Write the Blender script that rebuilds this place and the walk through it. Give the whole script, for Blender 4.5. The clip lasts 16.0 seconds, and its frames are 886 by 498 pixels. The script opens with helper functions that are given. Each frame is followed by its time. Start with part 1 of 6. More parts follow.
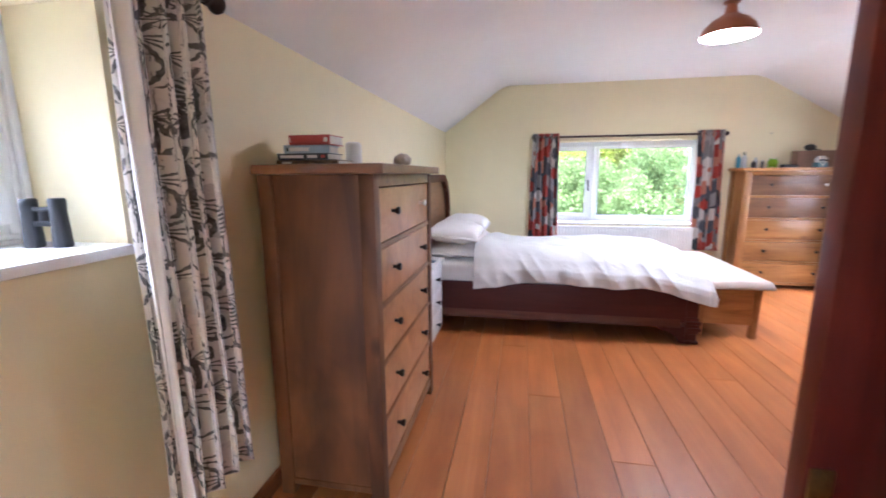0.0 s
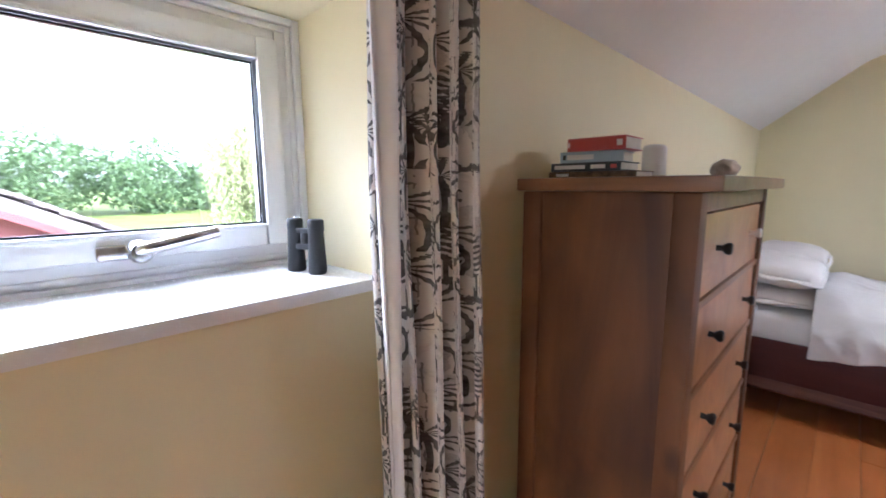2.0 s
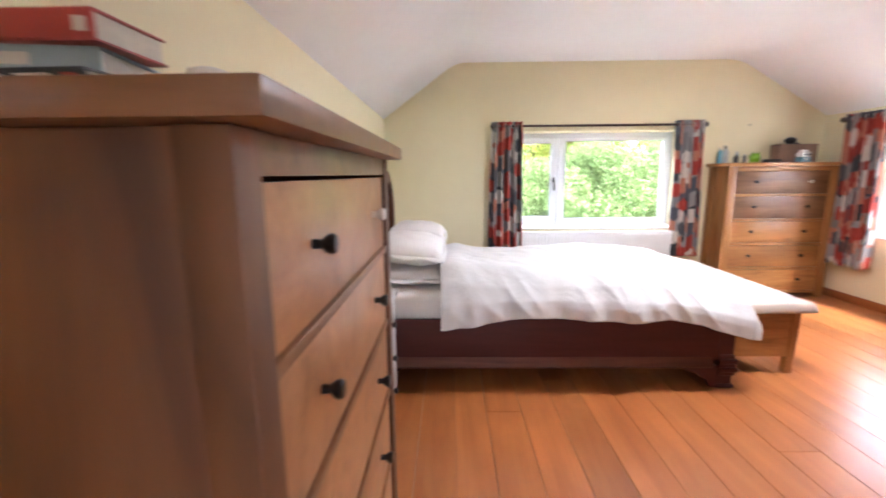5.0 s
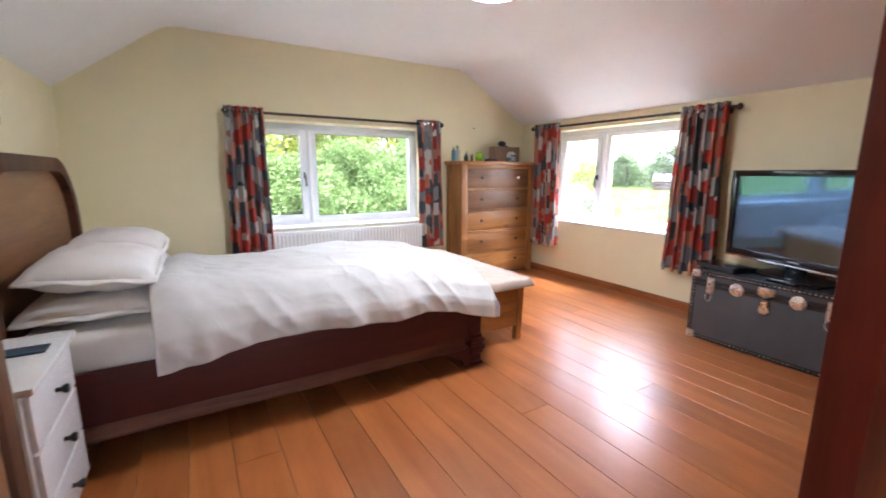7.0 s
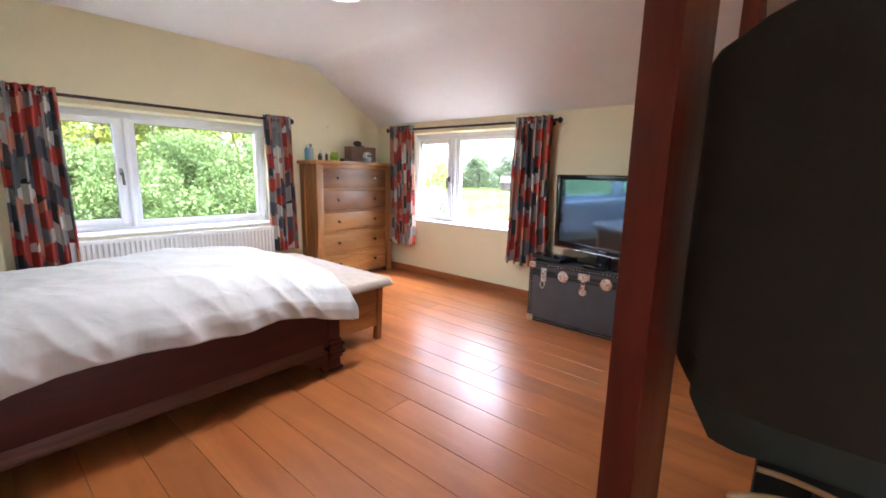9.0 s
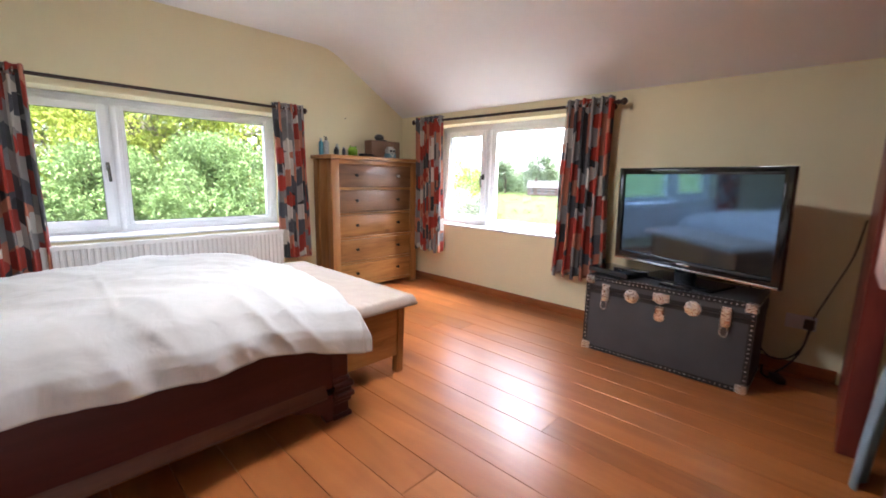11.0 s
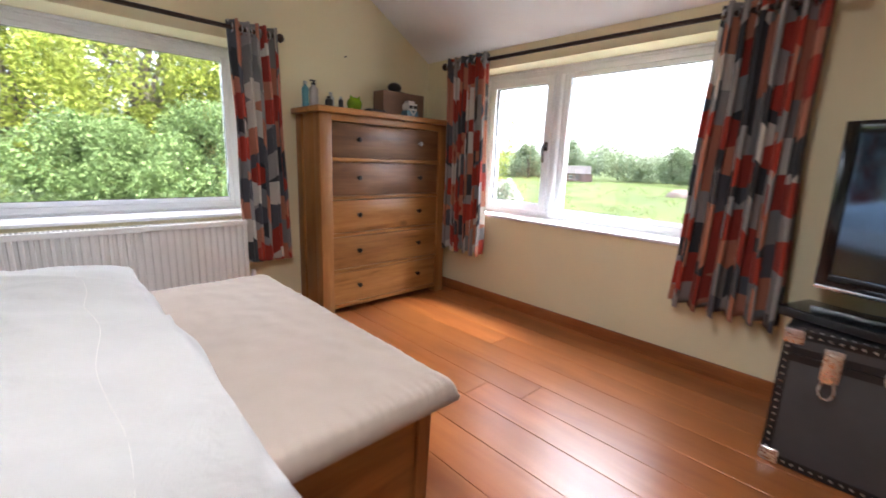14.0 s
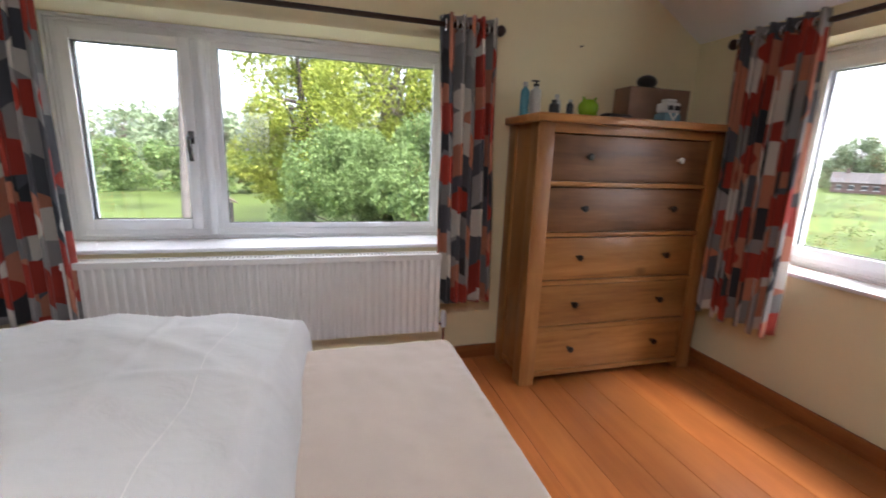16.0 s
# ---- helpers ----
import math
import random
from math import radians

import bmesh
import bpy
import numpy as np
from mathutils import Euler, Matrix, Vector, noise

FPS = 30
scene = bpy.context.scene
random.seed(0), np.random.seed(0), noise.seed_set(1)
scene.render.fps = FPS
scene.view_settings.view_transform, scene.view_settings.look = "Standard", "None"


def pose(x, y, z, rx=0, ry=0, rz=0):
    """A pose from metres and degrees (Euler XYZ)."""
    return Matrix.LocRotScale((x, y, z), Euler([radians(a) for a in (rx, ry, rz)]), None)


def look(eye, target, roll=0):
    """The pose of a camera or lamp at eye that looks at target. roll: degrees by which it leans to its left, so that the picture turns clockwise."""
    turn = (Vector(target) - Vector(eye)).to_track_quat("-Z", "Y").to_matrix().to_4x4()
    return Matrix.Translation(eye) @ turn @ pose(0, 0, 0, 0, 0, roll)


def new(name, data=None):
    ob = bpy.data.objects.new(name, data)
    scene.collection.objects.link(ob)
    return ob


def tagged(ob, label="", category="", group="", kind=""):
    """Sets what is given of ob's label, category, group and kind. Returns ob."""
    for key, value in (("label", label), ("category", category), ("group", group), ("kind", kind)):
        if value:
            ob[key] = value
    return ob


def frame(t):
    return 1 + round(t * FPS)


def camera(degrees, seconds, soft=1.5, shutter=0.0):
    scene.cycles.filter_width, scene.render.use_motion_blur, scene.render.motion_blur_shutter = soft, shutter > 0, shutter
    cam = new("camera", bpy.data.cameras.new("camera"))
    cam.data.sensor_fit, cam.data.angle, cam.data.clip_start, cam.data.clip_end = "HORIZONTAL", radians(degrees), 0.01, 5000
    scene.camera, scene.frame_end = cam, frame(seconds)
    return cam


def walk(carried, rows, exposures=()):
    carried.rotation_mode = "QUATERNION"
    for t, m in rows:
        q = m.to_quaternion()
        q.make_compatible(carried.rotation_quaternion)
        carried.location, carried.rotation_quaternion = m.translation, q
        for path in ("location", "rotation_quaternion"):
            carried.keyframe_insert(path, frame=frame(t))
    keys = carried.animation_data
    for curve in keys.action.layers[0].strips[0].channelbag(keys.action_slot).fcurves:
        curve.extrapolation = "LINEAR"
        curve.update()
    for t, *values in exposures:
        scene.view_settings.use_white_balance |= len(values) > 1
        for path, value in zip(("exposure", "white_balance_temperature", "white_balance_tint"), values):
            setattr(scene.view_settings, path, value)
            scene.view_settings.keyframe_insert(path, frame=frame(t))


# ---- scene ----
cam = camera(93.2, 16.0, soft=1.7, shutter=0.5)
PATH = [
    (0, (0.1, 0.06, 1.272), (-0.26, 1.996, 0.921), -0.4),
    (0.5, (0.027, 0.171, 1.281), (-0.582, 2.045, 0.939), -0.2),
    (1, (-0.093, 0.298, 1.301), (-1.014, 2.044, 0.978), -0.2),
    (1.5, (-0.165, 0.356, 1.302), (-1.363, 1.928, 0.994), -0.3),
    (2, (-0.165, 0.421, 1.292), (-1.544, 1.838, 0.992), -0.3),
    (2.5, (-0.171, 0.471, 1.31), (-1.626, 1.814, 1.027), -0.4),
    (3, (-0.185, 0.545, 1.323), (-1.579, 1.949, 1.033), -0.5),
    (3.5, (-0.23, 0.695, 1.297), (-1.387, 2.299, 0.999), -0.7),
    (4, (-0.271, 0.845, 1.278), (-1.083, 2.645, 0.962), -0.6),
    (4.5, (-0.253, 0.949, 1.255), (-0.67, 2.876, 0.92), -0.6),
    (5, (-0.202, 1.054, 1.23), (-0.235, 3.023, 0.881), -0.5),
    (5.2, (-0.179, 1.105, 1.231), (-0.074, 3.069, 0.87), -0.3),
    (7.3, (-0.072, 1.314, 1.197), (1.049, 2.93, 0.834), 0.3),
    (7.5, (-0.073, 1.314, 1.206), (1.118, 2.879, 0.84), 0.4),
    (8, (-0.066, 1.301, 1.204), (1.278, 2.738, 0.845), 0.7),
    (8.5, (-0.051, 1.276, 1.203), (1.413, 2.592, 0.85), 1.1),
    (8.7, (-0.053, 1.27, 1.208), (1.449, 2.542, 0.854), 1.2),
    (10.8, (0.329, 1.653, 1.127), (1.767, 3.003, 0.797), 1.6),
    (11, (0.385, 1.738, 1.124), (1.809, 3.104, 0.792), 1.2),
    (11.5, (0.575, 1.955, 1.102), (1.97, 3.351, 0.776), 1.0),
    (12, (0.752, 2.148, 1.049), (2.156, 3.53, 0.706), 0.8),
    (12.5, (0.943, 2.321, 1.02), (2.378, 3.667, 0.661), 0.9),
    (13, (1.057, 2.446, 1.0), (2.51, 3.767, 0.62), 1.2),
    (13.5, (1.146, 2.619, 0.998), (2.584, 3.95, 0.598), 1.6),
    (14, (1.238, 2.771, 1.024), (2.588, 4.188, 0.614), 2.1),
    (14.5, (1.401, 2.92, 1.057), (2.584, 4.47, 0.612), 2.6),
    (15, (1.499, 3.062, 1.055), (2.472, 4.753, 0.617), 2.4),
    (15.5, (1.552, 3.253, 1.077), (2.295, 5.058, 0.641), 2.2),
    (16, (1.551, 3.406, 1.112), (2.077, 5.288, 0.685), 2.1),
]
SKY1, SKY2, SKY3, LANDING_FILL = 7.0, 7.5, 8.5, 17.0
# the clip's camera stops down as it nears the windows
EXPOSURES = [(0.0, 4.82, 5150, 18), (2.5, 4.4, 5350, 15), (3.6, 4.85, 5600, 14), (4.6, 5.02, 5650, 17), (5.4, 4.82, 5650, 15), (8.0, 4.43, 5500, 13), (11.0, 4.25, 5700, 12), (12.5, 3.95, 5750, 12), (14.2, 3.65, 5900, 13), (15.2, 3.3, 5900, 13), (16.0, 3.3, 5950, 14)]
walk(cam, [(t, look(eye, target, roll)) for t, eye, target, roll in PATH], exposures=EXPOSURES)

# ---- light ----
world = bpy.data.worlds.new("sky")
scene.world = world
world.use_nodes = True
wn = world.node_tree.nodes
sky = wn.new("ShaderNodeTexSky")
sky.sky_type = "NISHITA"
sky.sun_disc = False
sky.sun_elevation, sky.sun_rotation = radians(52), radians(140)
sky.air_density, sky.dust_density, sky.ozone_density = 1.0, 4.0, 1.0
haze = wn.new("ShaderNodeHueSaturation")
haze.inputs["Saturation"].default_value = 0.35
world.node_tree.links.new(sky.outputs[0], haze.inputs["Color"])
world.node_tree.links.new(haze.outputs[0], wn["Background"].inputs[0])
wn["Background"].inputs[1].default_value = 0.135

sun = new("sun", bpy.data.lights.new("sun", "SUN"))
sun.data.energy, sun.data.angle, sun.data.color = 0.8, radians(15), (1.0, 0.96, 0.9)
# the sky's sun_rotation is measured clockwise from +y
sun.matrix_world = look((30 * math.sin(radians(140)), 30 * math.cos(radians(140)), 38), (0, 0, 0))


# sky light falling steeply through each window, from added unseen lamps above its head
# the second lamp is fill for the room's near end, through the added landing
for at, to, sx, sy, watt in (((1.29, 6.75, 2.55), (1.29, 4.6, 0.3), 1.9, 1.1, SKY1), ((0.10, -3.7, 2.75), (0.10, 0.0, 0.6), 1.1, 1.0, LANDING_FILL), ((4.75, 4.18, 2.5), (2.7, 4.18, 0.3), 1.7, 1.1, SKY2), ((-2.3, 0.6, 2.55), (0.6, 0.9, 0.0), 1.0, 1.0, SKY3)):
    a = new("sky_fill", bpy.data.lights.new("sky_fill", "AREA"))
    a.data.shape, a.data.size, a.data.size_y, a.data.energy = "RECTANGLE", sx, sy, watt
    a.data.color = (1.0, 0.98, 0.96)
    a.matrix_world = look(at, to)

# ---- materials ----
def nodes_of(name):
    m = bpy.data.materials.new(name)
    m.use_nodes = True
    nt = m.node_tree
    return m, nt, nt.nodes["Principled BSDF"]


def math_node(nt, op, a, b=None, c=None):
    n = nt.nodes.new("ShaderNodeMath")
    n.operation = op
    for i, v in enumerate((a, b, c)):
        if v is None:
            continue
        if isinstance(v, (int, float)):
            n.inputs[i].default_value = v
        else:
            nt.links.new(v, n.inputs[i])
    return n.outputs[0]


def noise_node(nt, vec, scale, detail=4, rough=0.55, distort=0.0):
    n = nt.nodes.new("ShaderNodeTexNoise")
    n.inputs["Scale"].default_value, n.inputs["Detail"].default_value = scale, detail
    n.inputs["Roughness"].default_value, n.inputs["Distortion"].default_value = rough, distort
    if vec is not None:
        nt.links.new(vec, n.inputs["Vector"])
    return n.outputs["Fac"]


def ramp(nt, fac, stops, constant=False):
    n = nt.nodes.new("ShaderNodeValToRGB")
    n.color_ramp.interpolation = "CONSTANT" if constant else "LINEAR"
    e = n.color_ramp.elements
    while len(e) < len(stops):
        e.new(0.5)
    for k, (p, c) in zip(e, stops):
        k.position, k.color = p, (*c, 1) if len(c) == 3 else c
    nt.links.new(fac, n.inputs[0])
    return n.outputs[0]


def mix(nt, fac, a, b, blend="MIX"):
    n = nt.nodes.new("ShaderNodeMix")
    n.data_type, n.blend_type = "RGBA", blend
    for sock, v in ((n.inputs["Factor"], fac), (n.inputs["A"], a), (n.inputs["B"], b)):
        if isinstance(v, (int, float)):
            sock.default_value = v
        elif isinstance(v, tuple):
            sock.default_value = (*v, 1)
        else:
            nt.links.new(v, sock)
    return n.outputs["Result"]


def coords(nt, stretch=(1, 1, 1), per_object=False):
    tc = nt.nodes.new("ShaderNodeTexCoord")
    mp = nt.nodes.new("ShaderNodeMapping")
    mp.inputs["Scale"].default_value = stretch
    nt.links.new(tc.outputs["Object"], mp.inputs["Vector"])
    if per_object:
        info = nt.nodes.new("ShaderNodeObjectInfo")
        sc = nt.nodes.new("ShaderNodeVectorMath")
        sc.operation = "SCALE"
        sc.inputs[0].default_value = (37.0, 53.0, 71.0)
        nt.links.new(info.outputs["Random"], sc.inputs["Scale"])
        nt.links.new(sc.outputs[0], mp.inputs["Location"])
        return mp.outputs[0], info.outputs["Random"]
    return mp.outputs[0]


def bump(nt, p, height, strength=0.2, dist=0.01):
    b = nt.nodes.new("ShaderNodeBump")
    b.inputs["Strength"].default_value, b.inputs["Distance"].default_value = strength, dist
    nt.links.new(height, b.inputs["Height"])
    nt.links.new(b.outputs[0], p.inputs["Normal"])


def plain(name, col, rough=0.5, metal=0.0, vary=0.08, scale=6.0, bumps=0.05, grain=120.0, spec=0.5):
    """A paint, metal or plastic with soft blotches and fine grain."""
    m, nt, p = nodes_of(name)
    v = coords(nt)
    big, small = noise_node(nt, v, scale, 3), noise_node(nt, v, grain, 2)
    lo, hi = tuple(c * (1 - vary) for c in col), tuple(min(1, c * (1 + vary)) for c in col)
    nt.links.new(ramp(nt, big, [(0.3, lo), (0.7, hi)]), p.inputs["Base Color"])
    p.inputs["Metallic"].default_value = metal
    p.inputs["Specular IOR Level"].default_value = spec
    r = math_node(nt, "MULTIPLY_ADD", small, 0.16, rough - 0.08)
    nt.links.new(r, p.inputs["Roughness"])
    if bumps:
        bump(nt, p, small, bumps, 0.003)
    return m


def timber(name, dark, mid, light, along="z", rough=0.4, knots=0.5, fine=1.0, spread=0.12, coat=0.0, relief=0.06, blotch=0.25, fleck=0.3):
    """Planed timber with the grain along one axis; every object takes its own stretch of the grain."""
    m, nt, p = nodes_of(name)
    st = {"x": (0.9, 9, 9), "y": (9, 0.9, 9), "z": (9, 9, 0.9)}[along]
    v, rnd = coords(nt, tuple(s * fine for s in st), True)
    g = noise_node(nt, v, 1.3, 5, 0.6, 1.2)
    f = noise_node(nt, v, 9.0, 3, 0.6, 0.4)
    tone = math_node(nt, "MULTIPLY_ADD", f, fleck, math_node(nt, "MULTIPLY", g, 1.1 - fleck))
    col = ramp(nt, tone, [(0.32, dark), (0.52, mid), (0.74, light)])
    kv = nt.nodes.new("ShaderNodeTexVoronoi")
    kv.inputs["Scale"].default_value = 2.6
    even, _ = coords(nt, {"x": (0.6, 1, 1), "y": (1, 0.6, 1), "z": (1, 1, 0.6)}[along], True)
    nt.links.new(even, kv.inputs["Vector"])
    k = ramp(nt, kv.outputs["Distance"], [(0.0, (1, 1, 1)), (0.035, (0.7, 0.7, 0.7)), (0.075, (0, 0, 0))])
    blot = noise_node(nt, even, 3.5, 3, 0.5, 0.6)
    kf = math_node(nt, "MULTIPLY", k, knots)
    col = mix(nt, kf, col, tuple(c * 0.4 for c in dark))
    col = mix(nt, blotch, col, ramp(nt, blot, [(0.36, (0.36, 0.33, 0.31)), (0.6, (1, 1, 1))]), "MULTIPLY")
    hs = nt.nodes.new("ShaderNodeHueSaturation")
    nt.links.new(math_node(nt, "MULTIPLY_ADD", rnd, spread * 2, 1 - spread), hs.inputs["Value"])
    nt.links.new(col, hs.inputs["Color"])
    nt.links.new(hs.outputs[0], p.inputs["Base Color"])
    nt.links.new(math_node(nt, "MULTIPLY_ADD", f, 0.2, rough - 0.1), p.inputs["Roughness"])
    p.inputs["Coat Weight"].default_value, p.inputs["Coat Roughness"].default_value = coat, 0.18
    bump(nt, p, tone, relief, 0.003)
    return m


def cloth(name, col, rough=0.9, vary=0.05, weave=420.0, crease=0.0, sheen=0.2):
    m, nt, p = nodes_of(name)
    v = coords(nt)
    big, w = noise_node(nt, v, 5, 3), noise_node(nt, v, weave, 2)
    lo, hi = tuple(c * (1 - vary) for c in col), tuple(min(1, c * (1 + vary)) for c in col)
    nt.links.new(ramp(nt, big, [(0.3, lo), (0.7, hi)]), p.inputs["Base Color"])
    p.inputs["Roughness"].default_value, p.inputs["Sheen Weight"].default_value = rough, sheen
    p.inputs["Specular IOR Level"].default_value = 0.2
    h = w
    if crease:
        c = noise_node(nt, coords(nt, (1, 1.7, 1)), 7, 5, 0.55, 1.6)
        h = math_node(nt, "MULTIPLY_ADD", c, crease, math_node(nt, "MULTIPLY", w, 0.06))
        bump(nt, p, h, 0.5, 0.02)
    else:
        bump(nt, p, h, 0.15, 0.002)
    return m


def wall_paint(name, col):
    m, nt, p = nodes_of(name)
    v = coords(nt)
    big, mid_, fine = noise_node(nt, v, 0.9, 4), noise_node(nt, v, 9, 4), noise_node(nt, v, 160, 3)
    t = math_node(nt, "MULTIPLY_ADD", mid_, 0.4, math_node(nt, "MULTIPLY", big, 0.6))
    nt.links.new(ramp(nt, t, [(0.3, tuple(c * 0.95 for c in col)), (0.7, col)]), p.inputs["Base Color"])
    p.inputs["Roughness"].default_value = 0.75
    bump(nt, p, math_node(nt, "MULTIPLY_ADD", fine, 0.12, mid_), 0.18, 0.012)
    return m


M_WALL = wall_paint("cream_emulsion", (0.82, 0.745, 0.495))
M_CEIL = wall_paint("white_ceiling_paint", (0.88, 0.87, 0.87))
M_UPVC = plain("white_window_plastic", (0.82, 0.84, 0.87), 0.3, vary=0.03, bumps=0.02)
M_GLOSS = plain("white_gloss_paint", (0.8, 0.81, 0.83), 0.25, vary=0.04)
M_RAD = plain("radiator_enamel", (0.74, 0.73, 0.71), 0.35, vary=0.03)
M_FLOOR = timber("varnished_pine_board", (0.30, 0.088, 0.020), (0.385, 0.125, 0.031), (0.45, 0.165, 0.045), "y", 0.34, 0.12, 0.5, 0.17, 0.22, 0.02, 0.25, 0.10)
M_SKIRT = timber("stained_skirting_pine", (0.21, 0.065, 0.018), (0.33, 0.11, 0.03), (0.42, 0.155, 0.045), "y", 0.4)
M_SKIRTX = timber("stained_skirting_pine_x", (0.21, 0.065, 0.018), (0.33, 0.11, 0.03), (0.42, 0.155, 0.045), "x", 0.4)
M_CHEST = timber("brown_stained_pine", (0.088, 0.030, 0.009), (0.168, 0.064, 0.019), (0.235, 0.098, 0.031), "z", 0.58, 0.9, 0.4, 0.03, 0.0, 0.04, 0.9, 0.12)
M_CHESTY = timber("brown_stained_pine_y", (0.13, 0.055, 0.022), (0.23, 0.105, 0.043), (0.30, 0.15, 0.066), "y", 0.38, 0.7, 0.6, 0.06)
# drawer fronts lighter than the sides: window sheen is put into their colour
M_CHESTF = timber("sheen_lit_pine_drawer", (0.26, 0.118, 0.048), (0.43, 0.21, 0.09), (0.54, 0.29, 0.14), "y", 0.33, 0.5, 0.5, 0.09, 0.12)
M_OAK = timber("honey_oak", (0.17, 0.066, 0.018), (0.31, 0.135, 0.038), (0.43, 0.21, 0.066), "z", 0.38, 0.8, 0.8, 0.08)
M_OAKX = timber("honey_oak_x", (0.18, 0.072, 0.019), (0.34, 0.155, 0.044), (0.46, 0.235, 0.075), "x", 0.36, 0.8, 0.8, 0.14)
# for the oak chest's top two drawers, darker than the other three
M_DARKDRAWER = timber("darker_brown_drawer", (0.10, 0.044, 0.018), (0.19, 0.090, 0.037), (0.27, 0.14, 0.062), "x", 0.4, 0.3, 0.8, 0.05)
M_MAHOG = timber("dark_mahogany", (0.046, 0.010, 0.007), (0.060, 0.013, 0.009), (0.078, 0.018, 0.012), "x", 0.48, 0.0, 0.6, 0.04, 0.0, 0.01, 0.1)
M_MAHOGL = timber("worn_mahogany", (0.062, 0.021, 0.011), (0.10, 0.035, 0.018), (0.14, 0.053, 0.027), "x", 0.5, 0.1, 1.0, 0.04)
for m_ in (M_MAHOG, M_MAHOGL):
    m_.node_tree.nodes["Principled BSDF"].inputs["Specular IOR Level"].default_value = 0.22
M_RED = timber("red_stained_timber", (0.09, 0.015, 0.012), (0.15, 0.024, 0.018), (0.20, 0.036, 0.026), "z", 0.35, 0.4, 0.8, 0.05)
M_KNOB = plain("blackened_iron", (0.015, 0.014, 0.014), 0.35, 0.6)
M_WHITEKNOB = plain("white_ceramic", (0.8, 0.78, 0.75), 0.2)
M_ROD = plain("dark_bronze_pole", (0.035, 0.018, 0.014), 0.4, 0.4)
M_CHROME = plain("brushed_chrome", (0.62, 0.62, 0.64), 0.2, 1.0, 0.06, 20, 0.0)
M_NICKEL = plain("aged_nickel", (0.93, 0.90, 0.87), 0.28, 1.0, 0.12, 20, 0.0)
# chrome darkened: its reflection of dark surroundings is put into the colour
M_HANDLE = plain("chrome_dark_reflection", (0.16, 0.16, 0.17), 0.22, 1.0, 0.06, 20, 0.0)
M_BRASS = plain("brass_plate", (0.5, 0.36, 0.16), 0.35, 1.0, 0.2, 20)
M_DUVET = cloth("white_cotton", (0.61, 0.605, 0.60), crease=0.5)
M_PILLOW = cloth("pillow_cotton", (0.77, 0.755, 0.74), crease=0.35)
M_SHEET = cloth("fitted_sheet", (0.78, 0.76, 0.73), crease=0.3)
M_PAD = cloth("oatmeal_linen", (0.48, 0.40, 0.335), crease=0.15)
M_BLACKCLOTH = cloth("black_garment_bag", (0.028, 0.026, 0.024), 0.7, crease=0.25)
M_GREYCLOTH = cloth("dark_green_grey_cloth", (0.06, 0.075, 0.075), crease=0.3)
M_PINK = cloth("pale_pink_cotton", (0.7, 0.5, 0.46), crease=0.3)
M_DENIM = cloth("light_blue_denim", (0.22, 0.3, 0.36), crease=0.2)
M_TRUNK = plain("charcoal_leathercloth", (0.066, 0.067, 0.072), 0.5, 0, 0.1, 8, 0.25, 260)
M_TRUNKEDGE = plain("black_trunk_edge", (0.014, 0.014, 0.016), 0.45, 0, 0.1, 8, 0.15)
M_GLOSSBLACK = plain("piano_black_plastic", (0.008, 0.008, 0.009), 0.1, 0, 0.02, 6, 0)
M_SCREEN = plain("lcd_screen", (0.012, 0.013, 0.016), 0.07, 0, 0.02, 3, 0, 120, 0.9)
M_SCREEN.node_tree.nodes["Principled BSDF"].inputs["IOR"].default_value = 2.5
M_SCREEN.node_tree.nodes["Principled BSDF"].inputs["Specular Tint"].default_value = (0.38, 0.62, 1.0, 1)
M_BINO = plain("black_rubber_armour", (0.02, 0.023, 0.027), 0.55, 0, 0.1, 8, 0.3, 500)
M_CABLE = plain("black_cable", (0.012, 0.012, 0.012), 0.5)


def glass(name, tint=(1, 1, 1)):
    m, nt, p = nodes_of(name)
    p.inputs["Base Color"].default_value = (*tint, 1)
    p.inputs["Roughness"].default_value, p.inputs["IOR"].default_value = 0.0, 1.45
    p.inputs["Transmission Weight"].default_value = 1.0
    return m


M_GLASS = glass("window_glass")


# ---- mesh helpers ----
def thing(name, at=(0, 0, 0), label="", category="", group="", kind="", turn=0.0):
    ob = new(name)
    ob.empty_display_size = 0.05
    ob.matrix_basis = pose(*at, 0, 0, turn)
    return tagged(ob, label, category, group, kind)


def finish(name, bm, material, smooth=35):
    me = bpy.data.meshes.new(name)
    bmesh.ops.recalc_face_normals(bm, faces=bm.faces)
    bm.to_mesh(me)
    bm.free()
    me.materials.append(material)
    if smooth:
        me.polygons.foreach_set("use_smooth", [True] * len(me.polygons))
        me.set_sharp_from_angle(angle=radians(smooth))
    return me


def part(name, bm, material, parent=None, label="", smooth=35):
    ob = new(name, finish(name, bm, material, smooth))
    if parent is not None:
        ob.parent = parent
    return tagged(ob, label)


def setting(name, bm, material, label, category, smooth=35):
    return tagged(new(name, finish(name, bm, material, smooth)), label, category, "", "structure")


def box(bm, lo, hi, bev=0.0, seg=2):
    c, s = [(a + b) / 2 for a, b in zip(lo, hi)], [abs(b - a) for a, b in zip(lo, hi)]
    r = bmesh.ops.create_cube(bm, size=1, matrix=Matrix.LocRotScale(c, None, s))
    if bev:
        es = {e for v in r["verts"] for e in v.link_edges}
        bmesh.ops.bevel(bm, geom=list(es), offset=min(bev, min(s) * 0.45), segments=seg, affect="EDGES", profile=0.6)
    return bm


def boxes(*specs, bev=0.0):
    bm = bmesh.new()
    for lo, hi in specs:
        box(bm, lo, hi, bev)
    return bm


def one(lo, hi, bev=0.004, seg=2):
    return box(bmesh.new(), lo, hi, bev, seg)


